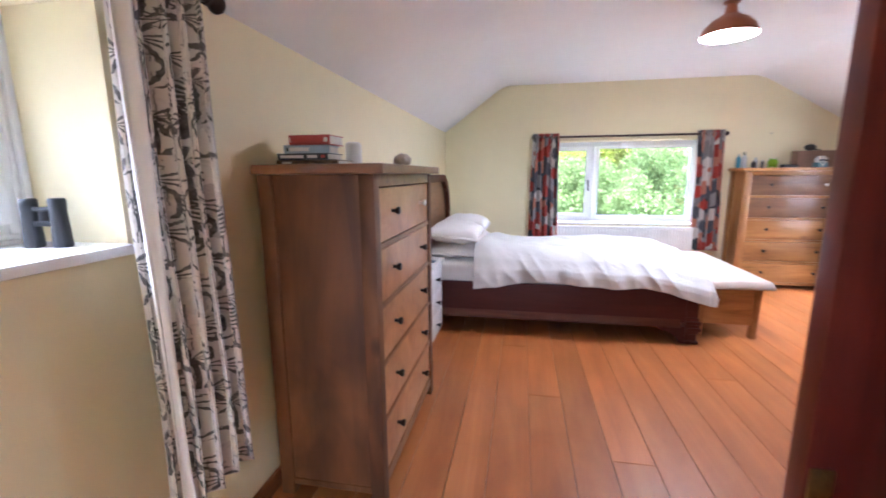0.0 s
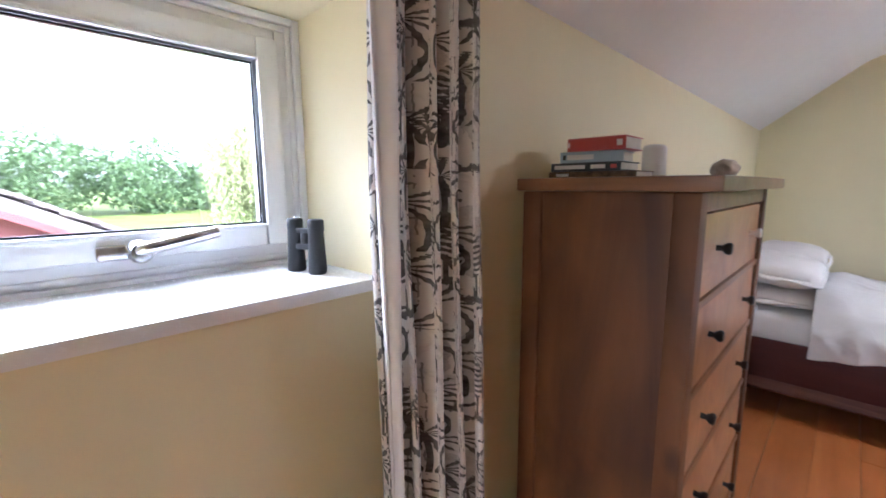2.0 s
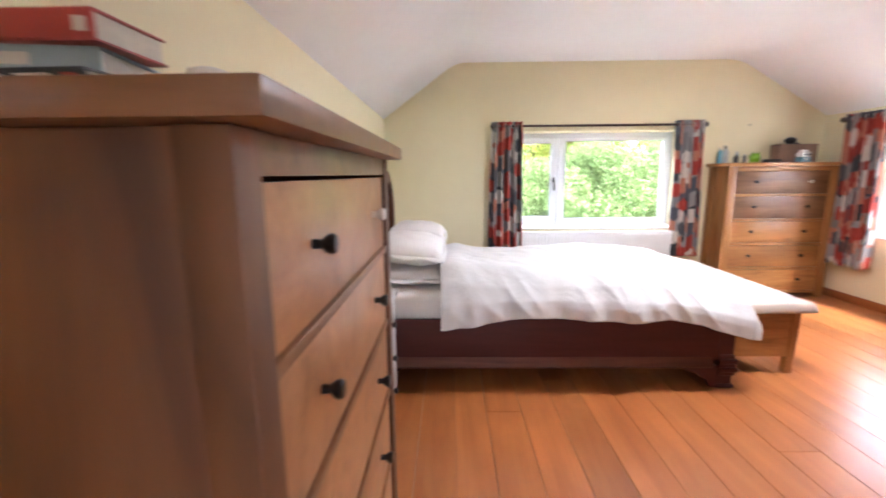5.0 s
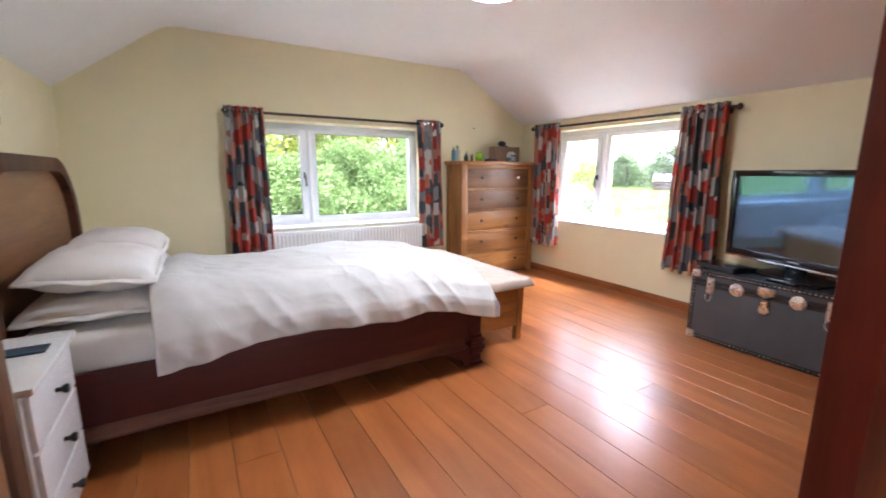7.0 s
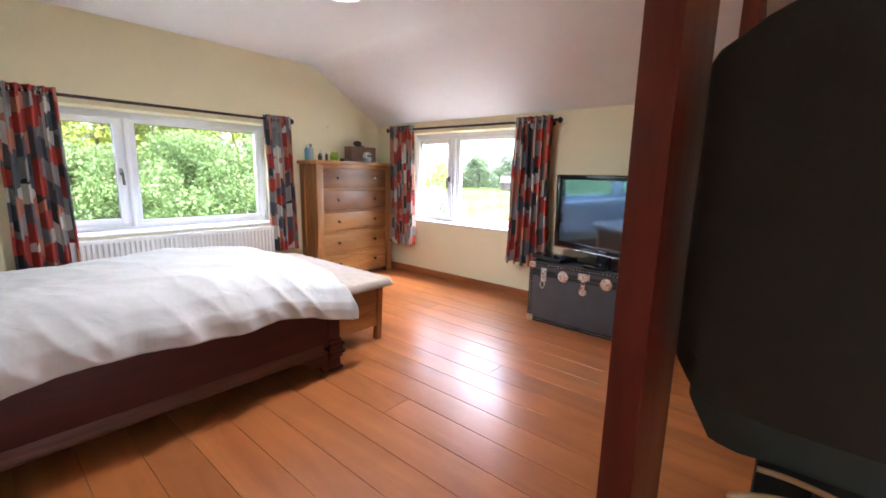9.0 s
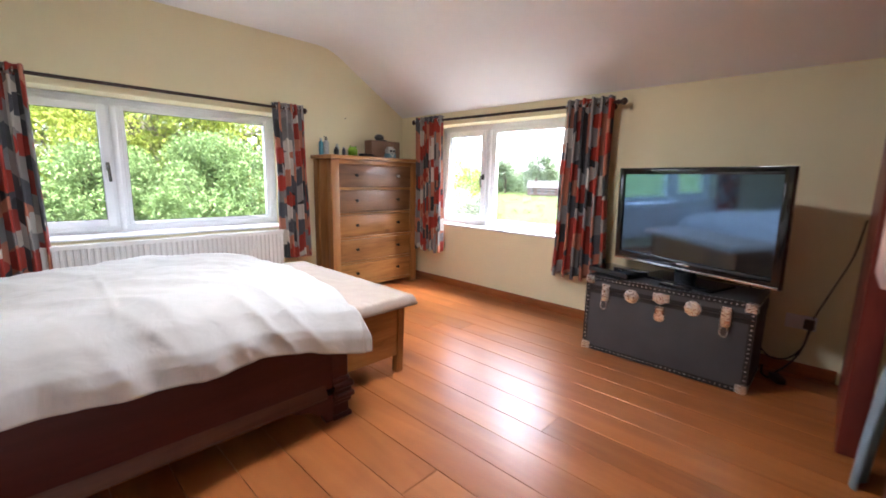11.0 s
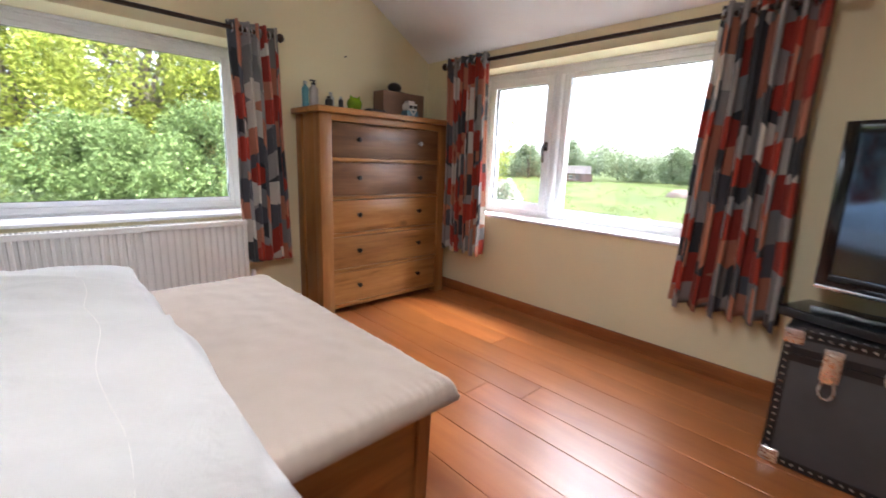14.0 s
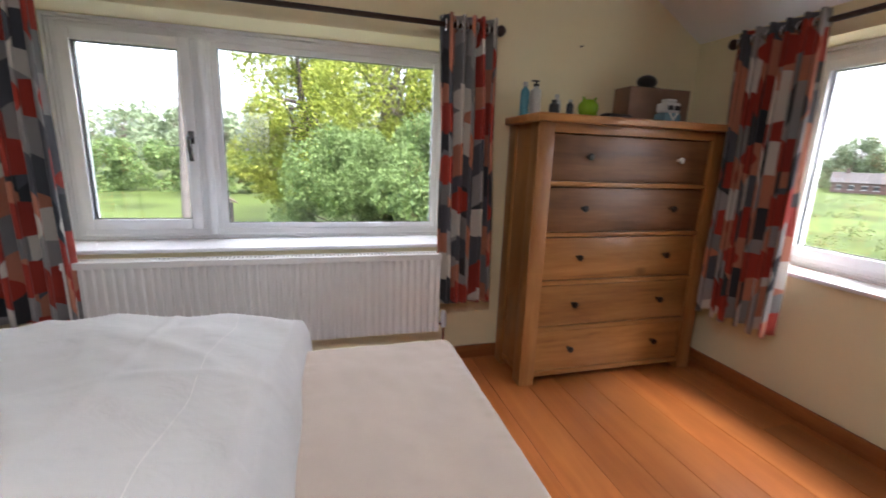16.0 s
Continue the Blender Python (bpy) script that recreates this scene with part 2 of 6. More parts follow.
def rod(bm, a, b, r, r2=None, seg=14):
    a, b = Vector(a), Vector(b)
    d = b - a
    m = Matrix.Translation((a + b) / 2) @ d.to_track_quat("Z", "Y").to_matrix().to_4x4()
    bmesh.ops.create_cone(bm, cap_ends=True, segments=seg, radius1=r, radius2=r if r2 is None else r2, depth=d.length, matrix=m)
    return bm


def lathe(bm, prof, m=Matrix(), seg=20):
    """Turns a profile of (radius, height) round the z axis of m."""
    rings = []
    for r, h in prof:
        if r < 1e-5:
            rings.append([bm.verts.new(m @ Vector((0, 0, h)))])
        else:
            rings.append([bm.verts.new(m @ Vector((r * math.cos(2 * math.pi * i / seg), r * math.sin(2 * math.pi * i / seg), h))) for i in range(seg)])
    for a, b in zip(rings, rings[1:]):
        for i in range(seg):
            j = (i + 1) % seg
            if len(a) == 1 and len(b) > 1:
                bm.faces.new((a[0], b[i], b[j]))
            elif len(b) == 1 and len(a) > 1:
                bm.faces.new((a[i], a[j], b[0]))
            elif len(a) > 1:
                bm.faces.new((a[i], a[j], b[j], b[i]))
    return bm


def prism(bm, poly, axis, lo, hi):
    """Pulls a flat outline along an axis; the outline lies in the other two axes, in xyz order."""
    def at(p, v):
        return {"x": (v, p[0], p[1]), "y": (p[0], v, p[1]), "z": (p[0], p[1], v)}[axis]
    a, b = [bm.verts.new(at(p, lo)) for p in poly], [bm.verts.new(at(p, hi)) for p in poly]
    bm.faces.new(a)
    bm.faces.new(b[::-1])
    for i in range(len(poly)):
        j = (i + 1) % len(poly)
        bm.faces.new((a[i], a[j], b[j], b[i]))
    return bm


def sheet(bm, nu, nv, f, uv=None):
    """A grid of quads; f(u, v) gives the place for u, v in 0..1, uv(u, v) its texture place in metres."""
    vs = [[bm.verts.new(f(i / nu, j / nv)) for j in range(nv + 1)] for i in range(nu + 1)]
    lay = bm.loops.layers.uv.verify() if uv else None
    for i in range(nu):
        for j in range(nv):
            fc = bm.faces.new((vs[i][j], vs[i + 1][j], vs[i + 1][j + 1], vs[i][j + 1]))
            if lay:
                for lp, (a, b) in zip(fc.loops, ((i, j), (i + 1, j), (i + 1, j + 1), (i, j + 1))):
                    lp[lay].uv = uv(a / nu, b / nv)
    return vs


def thicken(ob, t, offset=0.0):
    s = ob.modifiers.new("thickness", "SOLIDIFY")
    s.thickness, s.offset = t, offset
    return ob


def tube(name, pts, r, material, parent=None, label="", cyclic=False):
    cu = bpy.data.curves.new(name, "CURVE")
    cu.dimensions, cu.bevel_depth, cu.bevel_resolution, cu.resolution_u = "3D", r, 3, 8
    sp = cu.splines.new("BEZIER")
    sp.bezier_points.add(len(pts) - 1)
    for bp, p in zip(sp.bezier_points, pts):
        bp.co, bp.handle_left_type, bp.handle_right_type = p, "AUTO", "AUTO"
    sp.use_cyclic_u = cyclic
    tmp = bpy.data.objects.new(name, cu)
    scene.collection.objects.link(tmp)
    me = bpy.data.meshes.new_from_object(tmp.evaluated_get(bpy.context.evaluated_depsgraph_get()))
    bpy.data.objects.remove(tmp)
    me.materials.clear()
    me.materials.append(material)
    ob = new(name, me)
    if parent is not None:
        ob.parent = parent
    return tagged(ob, label)


def fract_noise(x, y, z=0.0):
    return noise.noise(Vector((x, y, z)))

# ---- the shell of the room ----
XL, XR, YF, YB = -0.87, 3.60, 5.50, -0.60
EAVE_L, EAVE_R, FLAT = 1.795, 1.785, 2.33
BREAK_L, BREAK_R = -0.13, 2.67
# openings: low and high along the wall, sill and head
W1 = (0.385, 2.20, 0.65, 1.66)
W2 = (3.36, 5.01, 0.635, 1.665)
W3 = (0.21, 0.939, 1.08, 1.675)

setting("wall_north", boxes(((XL - 0.35, YF, -0.2), (W1[0], YF + 0.33, 2.5)), ((W1[1], YF, -0.2), (XR + 0.35, YF + 0.33, 2.5)),
        ((W1[0], YF, -0.2), (W1[1], YF + 0.33, W1[2])), ((W1[0], YF, W1[3]), (W1[1], YF + 0.33, 2.5))), M_WALL, "cream painted gable wall with a wide window", "wall", 0)
setting("wall_west", boxes(((XL - 0.35, YB, -0.2), (XL, W3[0], 1.95)), ((XL - 0.35, W3[1], -0.2), (XL, YF, 1.95)),
        ((XL - 0.35, W3[0], -0.2), (XL, W3[1], W3[2])), ((XL - 0.35, W3[0], W3[3]), (XL, W3[1], 1.95))), M_WALL, "cream painted low eaves wall with a small window", "wall", 0)
setting("wall_east", boxes(((XR, YB, -0.2), (XR + 0.35, W2[0], 1.95)), ((XR, W2[1], -0.2), (XR + 0.35, YF, 1.95)),
        ((XR, W2[0], -0.2), (XR + 0.35, W2[1], W2[2])), ((XR, W2[0], W2[3]), (XR + 0.35, W2[1], 1.95))), M_WALL, "cream painted low eaves wall behind the television", "wall", 0)
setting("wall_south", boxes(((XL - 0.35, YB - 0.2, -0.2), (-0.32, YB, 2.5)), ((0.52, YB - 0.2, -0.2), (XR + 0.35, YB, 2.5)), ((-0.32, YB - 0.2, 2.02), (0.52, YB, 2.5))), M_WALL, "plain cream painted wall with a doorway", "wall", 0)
# added landing, unseen behind the doorway, with a window opening for fill light
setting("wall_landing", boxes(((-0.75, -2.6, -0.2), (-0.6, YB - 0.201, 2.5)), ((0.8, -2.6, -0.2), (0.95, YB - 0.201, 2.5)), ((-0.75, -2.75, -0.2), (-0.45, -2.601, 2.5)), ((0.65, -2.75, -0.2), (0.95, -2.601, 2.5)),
        ((-0.45, -2.75, -0.2), (0.65, -2.601, 0.75)), ((-0.45, -2.75, 1.95), (0.65, -2.601, 2.5))), M_WALL, "unseen added cream landing walls around a light opening", "wall", 0)
setting("ceiling_landing", one((-0.75, -2.75, 2.501), (0.95, YB - 0.21, 2.6), 0), M_CEIL, "plain white ceiling of the added unseen landing", "ceiling", 0)
setting("floor_landing", one((-0.75, -2.75, -0.16), (0.95, YB - 0.201, -0.002), 0), M_SKIRT, "plain stained floor of the added unseen landing", "floor", 0)

cbm = bmesh.new()
inner = [(XL, EAVE_L)]
for k in range(13):
    a = k / 12
    inner.append((BREAK_L - 0.10 + 0.2 * a, FLAT - 0.070 * (1 - a) ** 2))
for k in range(13):
    a = k / 12
    inner.append((BREAK_R - 0.12 + 0.24 * a, FLAT - 0.065 * a * a))
inner.append((XR, EAVE_R))
prism(cbm, [(XL - 0.34, EAVE_L - 0.1), *inner, (XR + 0.34, EAVE_R - 0.1), (XR + 0.34, EAVE_R + 0.1), (BREAK_R + 0.1, 2.62), (BREAK_L - 0.1, 2.62), (XL - 0.34, EAVE_L + 0.1)], "y", YB - 0.2, YF + 0.33)
setting("ceiling", cbm, M_CEIL, "white plastered ceiling sloping down to both eaves", "ceiling", 40)

setting("subfloor", one((XL - 0.35, YB - 0.2, -0.16), (XR + 0.35, YF + 0.33, -0.022), 0), M_SKIRT, "dark gaps under the floorboards", "floor", 0)

# skirting
setting("baseboard_east", one((XR - 0.018, 1.66, 0), (XR - 0.001, YF - 0.02, 0.076), 0.006), M_SKIRT, "orange stained pine skirting board", "skirting")
setting("baseboard_north", one((XL + 0.02, YF - 0.018, 0), (XR - 0.02, YF - 0.001, 0.076), 0.006), M_SKIRTX, "orange stained pine skirting board", "skirting")
setting("baseboard_west", one((XL + 0.001, YB + 0.02, 0), (XL + 0.018, YF - 0.02, 0.076), 0.006), M_SKIRT, "orange stained pine skirting board", "skirting")


# ---- windows ----
def window_unit(name, m, w, h, split, label, handle_at=None, sashes=(True, True)):
    """A plastic casement in its own plane: x along, z up, y outwards; split: share of the width at the mullion."""
    win = thing(name, (0, 0, 0), label, "window", "", "structure")
    win.matrix_basis = m
    f, d = 0.055, 0.07
    fb = boxes(((0, 0, 0), (f, d, h)), ((w - f, 0, 0), (w, d, h)), ((f, 0, 0), (w - f, d, f)), ((f, 0, h - f), (w - f, d, h)), bev=0.006)
    xs = [(f, w - f)]
    if split:
        c = w * split
        box(fb, (c - 0.042, 0, f), (c + 0.042, d, h - f), 0.006)
        rod(fb, (c, 0.0, 0.03), (c, 0.0, h - f), 0.02)
        xs = [(f, c - 0.042), (c + 0.042, w - f)]
    part("window_frame", fb, M_UPVC, win)
    for o, q, y0 in ((0.0, 0.016, -0.014), (0.019, 0.012, -0.007)):
        part("bead", boxes(((o, y0, o), (o + q, 0.002, h - o)), ((w - o - q, y0, o), (w - o, 0.002, h - o)), ((o + q, y0, o), (w - o - q, 0.002, o + q)), ((o + q, y0, h - o - q), (w - o - q, 0.002, h - o)), bev=0.004), M_UPVC, win)
    for (a, b), s in zip(xs, sashes):
        q = 0.05 if s else 0.028
        y0 = -0.018 if s else 0.004
        sb = boxes(((a, y0, f), (a + q, 0.05, h - f)), ((b - q, y0, f), (b, 0.05, h - f)), ((a + q, y0, f), (b - q, 0.05, f + q)),
                   ((a + q, y0, h - f - q), (b - q, 0.05, h - f)), bev=0.007)
        so = part("sash", sb, M_UPVC, win)
        pane = part("pane", one((a + q - 0.004, 0.018, f + q - 0.004), (b - q + 0.004, 0.024, h - f - q + 0.004), 0), M_GLASS, so, "clear glass", 0)
        pane.visible_shadow = False
        gk = boxes(((a + q, 0.012, f + q), (a + q + 0.0035, 0.017, h - f - q)), ((b - q - 0.0035, 0.012, f + q), (b - q, 0.017, h - f - q)),
                   ((a + q, 0.012, f + q), (b - q, 0.017, f + q + 0.0035)), ((a + q, 0.012, h - f - q - 0.0035), (b - q, 0.017, h - f - q)))
        part("gasket", gk, M_KNOB, so)
        e = 0.009
        part("glazing_bead", boxes(((a + q - e, y0 - 0.004, f + q - e), (a + q, 0.011, h - f - q + e)), ((b - q, y0 - 0.004, f + q - e), (b - q + e, 0.011, h - f - q + e)),
                                   ((a + q, y0 - 0.004, f + q - e), (b - q, 0.011, f + q)), ((a + q, y0 - 0.004, h - f - q), (b - q, 0.011, h - f - q + e)), bev=0.003), M_UPVC, so)
    return win


def lever(win, at, ax, horizontal):
    """A window handle: base plate and curved lever."""
    x, z = at
    hb = one((x - 0.012, -0.034, z - 0.03), (x + 0.012, -0.018, z + 0.03), 0.005)
    if horizontal:
        hb.free()
        hb = one((x - 0.062, -0.034, z - 0.015), (x + 0.03, -0.018, z + 0.013), 0.007, 3)
        lathe(hb, [(0.0, 0.0), (0.021, 0.0), (0.021, 0.028), (0.016, 0.036), (0.0, 0.037)], Matrix.Translation((x, -0.03, z)) @ Matrix.Rotation(math.pi / 2, 4, "X"), 20)
    metal = M_CHROME if horizontal else M_HANDLE
    ho = part("handle", hb, metal, win, "polished chrome handle" if horizontal else "chrome handle with its dark reflection put in the colour")
    e = [(x, -0.03, z), (x, -0.06, z + 0.004), (x + ax * 0.04, -0.068, z + 0.012), (x + ax * 0.13, -0.066, z + 0.028)] if horizontal else \
        [(x, -0.03, z), (x, -0.06, z), (x, -0.066, z - 0.03), (x + 0.004, -0.062, z - 0.11)]
    tube("lever", e, 0.0125 if horizontal else 0.010, metal, ho)


w1 = window_unit("window_1", pose(W1[0] + 0.001, YF + 0.235, W1[2] + 0.012), W1[1] - W1[0] - 0.002, W1[3] - W1[2] - 0.014, 0.335, "white plastic casement window over the radiator", sashes=(True, False))
lever(w1, (0.335 * 1.813 - 0.062, 0.50), 1, False)
w2 = window_unit("window_2", pose(XR + 0.185, W2[1] - 0.001, W2[2] + 0.012, 0, 0, -90), W2[1] - W2[0] - 0.002, W2[3] - W2[2] - 0.014, 0.385, "white plastic casement window looking over fields", sashes=(True, False))
lever(w2, (0.385 * 1.648 - 0.062, 0.50), 1, False)
w3 = window_unit("window_3", pose(XL - 0.28, W3[0] + 0.001, W3[2] + 0.022, 0, 0, 90), W3[1] - W3[0] - 0.002, W3[3] - W3[2] - 0.024, 0, "white plastic single casement window in a deep reveal", sashes=(True,))
lever(w3, (0.368, 0.072), 1, True)

# sills
setting("window_sill", one((W1[0] + 0.002, YF - 0.02, W1[2] + 0.001), (W1[1] - 0.002, YF + 0.236, W1[2] + 0.02), 0.006), M_GLOSS, "white painted window board", "window sill")
setting("window_sill", one((XR - 0.02, W2[0] + 0.002, W2[2] + 0.001), (XR + 0.186, W2[1] - 0.002, W2[2] + 0.02), 0.006), M_GLOSS, "white painted window board", "window sill")
setting("window_sill", one((XL - 0.282, W3[0] + 0.002, W3[2] + 0.001), (XL + 0.03, W3[1] - 0.002, W3[2] + 0.028), 0.008), M_GLOSS, "thick white painted window board", "window sill")

# ---- furniture ----
def knob(at, axis, material, parent):
    """A small turned drawer knob on its stalk."""
    prof = [(0.0, 0), (0.008, 0.0), (0.007, 0.012), (0.012, 0.018), (0.0155, 0.024), (0.0155, 0.030), (0.012, 0.034), (0.0, 0.035)]
    m = Matrix.Translation(at) @ Vector(axis).to_track_quat("Z", "Y").to_matrix().to_4x4()
    return part("knob", lathe(bmesh.new(), prof, m, 16), material, parent)


def tall_chest(at, turn, w, d, h, rows, label, wood_v, wood_h, odd_knob, drawer_woods, inset, px=0.055, sunk=0.010):
    """A chest of drawers: its front looks along -y of its own axes; x runs along the front."""
    c = thing("chest_of_drawers", at, label, "chest of drawers", "", "", turn)
    t = 0.034
    ov = 0.028
    part("top", one((-ov, -0.042, h - t), (w + ov, d, h), 0.006), wood_h, c)
    bw = w
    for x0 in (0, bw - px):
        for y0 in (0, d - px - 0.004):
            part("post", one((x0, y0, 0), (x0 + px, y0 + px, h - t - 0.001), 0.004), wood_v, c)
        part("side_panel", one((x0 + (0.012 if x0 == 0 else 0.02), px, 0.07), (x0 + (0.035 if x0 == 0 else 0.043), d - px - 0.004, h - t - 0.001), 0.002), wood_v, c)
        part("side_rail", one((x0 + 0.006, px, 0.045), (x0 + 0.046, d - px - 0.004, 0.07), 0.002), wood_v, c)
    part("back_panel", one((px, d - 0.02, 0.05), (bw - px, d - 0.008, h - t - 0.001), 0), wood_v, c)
    z = h - t - 0.001
    zs = []
    part("rail", one((px, 0.004, z - rows[0][1]), (bw - px, 0.045, z), 0.003), wood_h, c)
    z -= rows[0][1]
    for i, (kind, hh) in enumerate(rows[1:]):
        if kind == "rail":
            part("rail", one((px, 0.004, z - hh), (bw - px, 0.045, z), 0.003), wood_h, c)
        else:
            g = 0.004
            dr = part("drawer_front", one((px + g, sunk, z - hh + 0.002), (bw - px - g, 0.034, z - 0.006), 0.003), drawer_woods[len(zs) % len(drawer_woods)], c)
            zs.append(z - hh / 2)
            for s, x in enumerate((inset, bw - inset)):
                odd = odd_knob and len(zs) == 1 and s == 1
                knob((x, sunk, z - hh * 0.47), (0, -1, 0), M_WHITEKNOB if odd else M_KNOB, dr)
            part("drawer_box", one((px + 0.012, 0.0345, z - hh + 0.012), (bw - px - 0.012, d - 0.03, z - 0.03), 0), wood_h, dr)
        z -= hh
    return c


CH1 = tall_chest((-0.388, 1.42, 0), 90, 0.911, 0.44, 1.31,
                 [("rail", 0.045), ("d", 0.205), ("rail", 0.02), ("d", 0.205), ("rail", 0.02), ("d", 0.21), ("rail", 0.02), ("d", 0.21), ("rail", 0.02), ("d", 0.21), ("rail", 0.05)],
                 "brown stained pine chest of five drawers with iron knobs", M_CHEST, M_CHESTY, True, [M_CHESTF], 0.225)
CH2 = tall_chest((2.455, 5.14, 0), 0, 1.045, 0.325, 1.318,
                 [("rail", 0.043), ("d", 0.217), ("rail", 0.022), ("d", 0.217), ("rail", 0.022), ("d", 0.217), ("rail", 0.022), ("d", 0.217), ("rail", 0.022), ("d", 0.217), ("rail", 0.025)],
                 "honey oak chest of five drawers in the corner", M_OAK, M_OAKX, True, [M_DARKDRAWER, M_DARKDRAWER, M_OAKX, M_OAKX, M_OAKX], 0.268, 0.08, 0.014)


def bed():
    b = thing("sleigh_bed", (-0.80, 3.335, 0), "dark mahogany double bed with arched headboard and moulded base", "bed")
    L, W = 2.222, 1.56
    for y0, y1 in ((0.0, 0.035), (W - 0.035, W)):
        part("side_rail", one((0.06, y0 + 0.006, 0.16), (L - 0.05, y1 - 0.006, 0.415), 0.006), M_MAHOG, b)
        mb = bmesh.new()
        s = -1 if y0 == 0 else 1
        yb = y0 if y0 == 0 else y1
        sec = [(yb - s * 0.03, 0.12), (yb + s * 0.004, 0.12), (yb + s * 0.014, 0.135), (yb + s * 0.012, 0.152), (yb + s * 0.0, 0.168), (yb - s * 0.004, 0.185), (yb - s * 0.03, 0.19)]
        prism(mb, sec, "x", 0.05, L - 0.12)
        part("moulding", mb, M_MAHOGL, b)
    # footboard, low with a moulded foot
    part("footboard", one((L - 0.055, 0.012, 0.17), (L - 0.02, W - 0.012, 0.43), 0.01), M_MAHOG, b)
    fm = bmesh.new()
    prism(fm, [(L - 0.06, 0.12), (L + 0.004, 0.12), (L + 0.014, 0.135), (L + 0.012, 0.152), (L, 0.168), (L - 0.004, 0.185), (L - 0.06, 0.19)], "y", 0.12, W - 0.12)
    part("moulding", fm, M_MAHOGL, b)
    for yc in (0.0, W):
        # corner block with turned-out mouldings
        s = 1 if yc == 0 else -1
        cb = bmesh.new()
        rings = []
        for z0, z1, o in ((0.0, 0.02, 0.012), (0.02, 0.075, 0.0), (0.075, 0.10, 0.01), (0.10, 0.125, 0.022), (0.125, 0.15, 0.012), (0.15, 0.175, 0.02), (0.175, 0.20, 0.006), (0.20, 0.43, 0.0)):
            ya, yb = yc - s * o, yc + s * 0.085
            for z, q in ((z0 + 0.001, o - 0.003), (z0 + 0.005, o), (z1 - 0.005, o), (z1 - 0.001, o - 0.003)):
                yq = yc - s * q
                pts = [(L - 0.085, yb), (L - 0.085, yq), (L + q - 0.006, yq), (L + q, yq + s * 0.006), (L + q, yb)]
                rings.append([cb.verts.new((px_, py_, z)) for px_, py_ in pts])
        for ra, rb in zip(rings, rings[1:]):
            for k in range(5):
                cb.faces.new((ra[k], ra[(k + 1) % 5], rb[(k + 1) % 5], rb[k]))
        cb.faces.new(rings[0])
        cb.faces.new(rings[-1])
        bmesh.ops.recalc_face_normals(cb, faces=cb.faces[:])
        part("corner_post", cb, M_MAHOG, b)
        br = bmesh.new()
        ya, yb = yc + s * 0.004, yc + s * 0.04
        prism(br, [(L - 0.085, 0.13), (L - 0.085, 0.0), (L - 0.12, 0.0), (L - 0.14, 0.045), (L - 0.175, 0.06), (L - 0.2, 0.085), (L - 0.26, 0.098), (L - 0.30, 0.125)], "y", min(ya, yb), max(ya, yb))
        part("bracket_foot", br, M_MAHOG, b)
        bl = bmesh.new()
        prism(bl, [(0.04, 0.13), (0.04, 0.0), (0.13, 0.0), (0.15, 0.045), (0.2, 0.06), (0.23, 0.085), (0.29, 0.098), (0.33, 0.125)], "y", min(ya, yb), max(ya, yb))
        part("bracket_foot", bl, M_MAHOG, b)
    # headboard with rounded shoulders
    H, R = 1.27, 0.40

    def arch(inset, n=12):
        pts = [(inset, 0.1)]
        for k in range(n + 1):
            a = math.pi - k / n * math.pi / 2
            pts.append((R + (R - inset) * math.cos(a), H - R + (R - inset) * math.sin(a)))
        for k in range(n + 1):
            a = math.pi / 2 - k / n * math.pi / 2
            pts.append((W - R + (R - inset) * math.cos(a), H - R + (R - inset) * math.sin(a)))
        pts.append((W - inset, 0.1))
        return pts
    fb = bmesh.new()
    o, i = arch(0.0), arch(0.075)
    for k in range(len(o) - 1):
        q = [o[k], o[k + 1], i[k + 1], i[k]]
        prism(fb, q, "x", 0.0, 0.09)
    bmesh.ops.remove_doubles(fb, verts=fb.verts, dist=0.0005)
    part("headboard_frame", fb, M_MAHOGL, b)
    pb = bmesh.new()
    prism(pb, arch(0.07), "x", 0.015, 0.045)
    part("headboard_panel", pb, M_OAKDARK, b)
    part("slat_base", one((0.07, 0.045, 0.20), (L - 0.07, W - 0.045, 0.26), 0.004), M_MAHOG, b)


M_OAKDARK = timber("veneered_headboard", (0.12, 0.05, 0.02), (0.2, 0.09, 0.035), (0.28, 0.13, 0.055), "y", 0.35, 0.1)
bed()

# mattress with fitted sheet
mt = tagged(part("mattress", one((-0.70, 3.39, 0.262), (1.34, 4.84, 0.56), 0.05, 4), M_SHEET), "white mattress with fitted cotton sheet on the bed", "mattress")


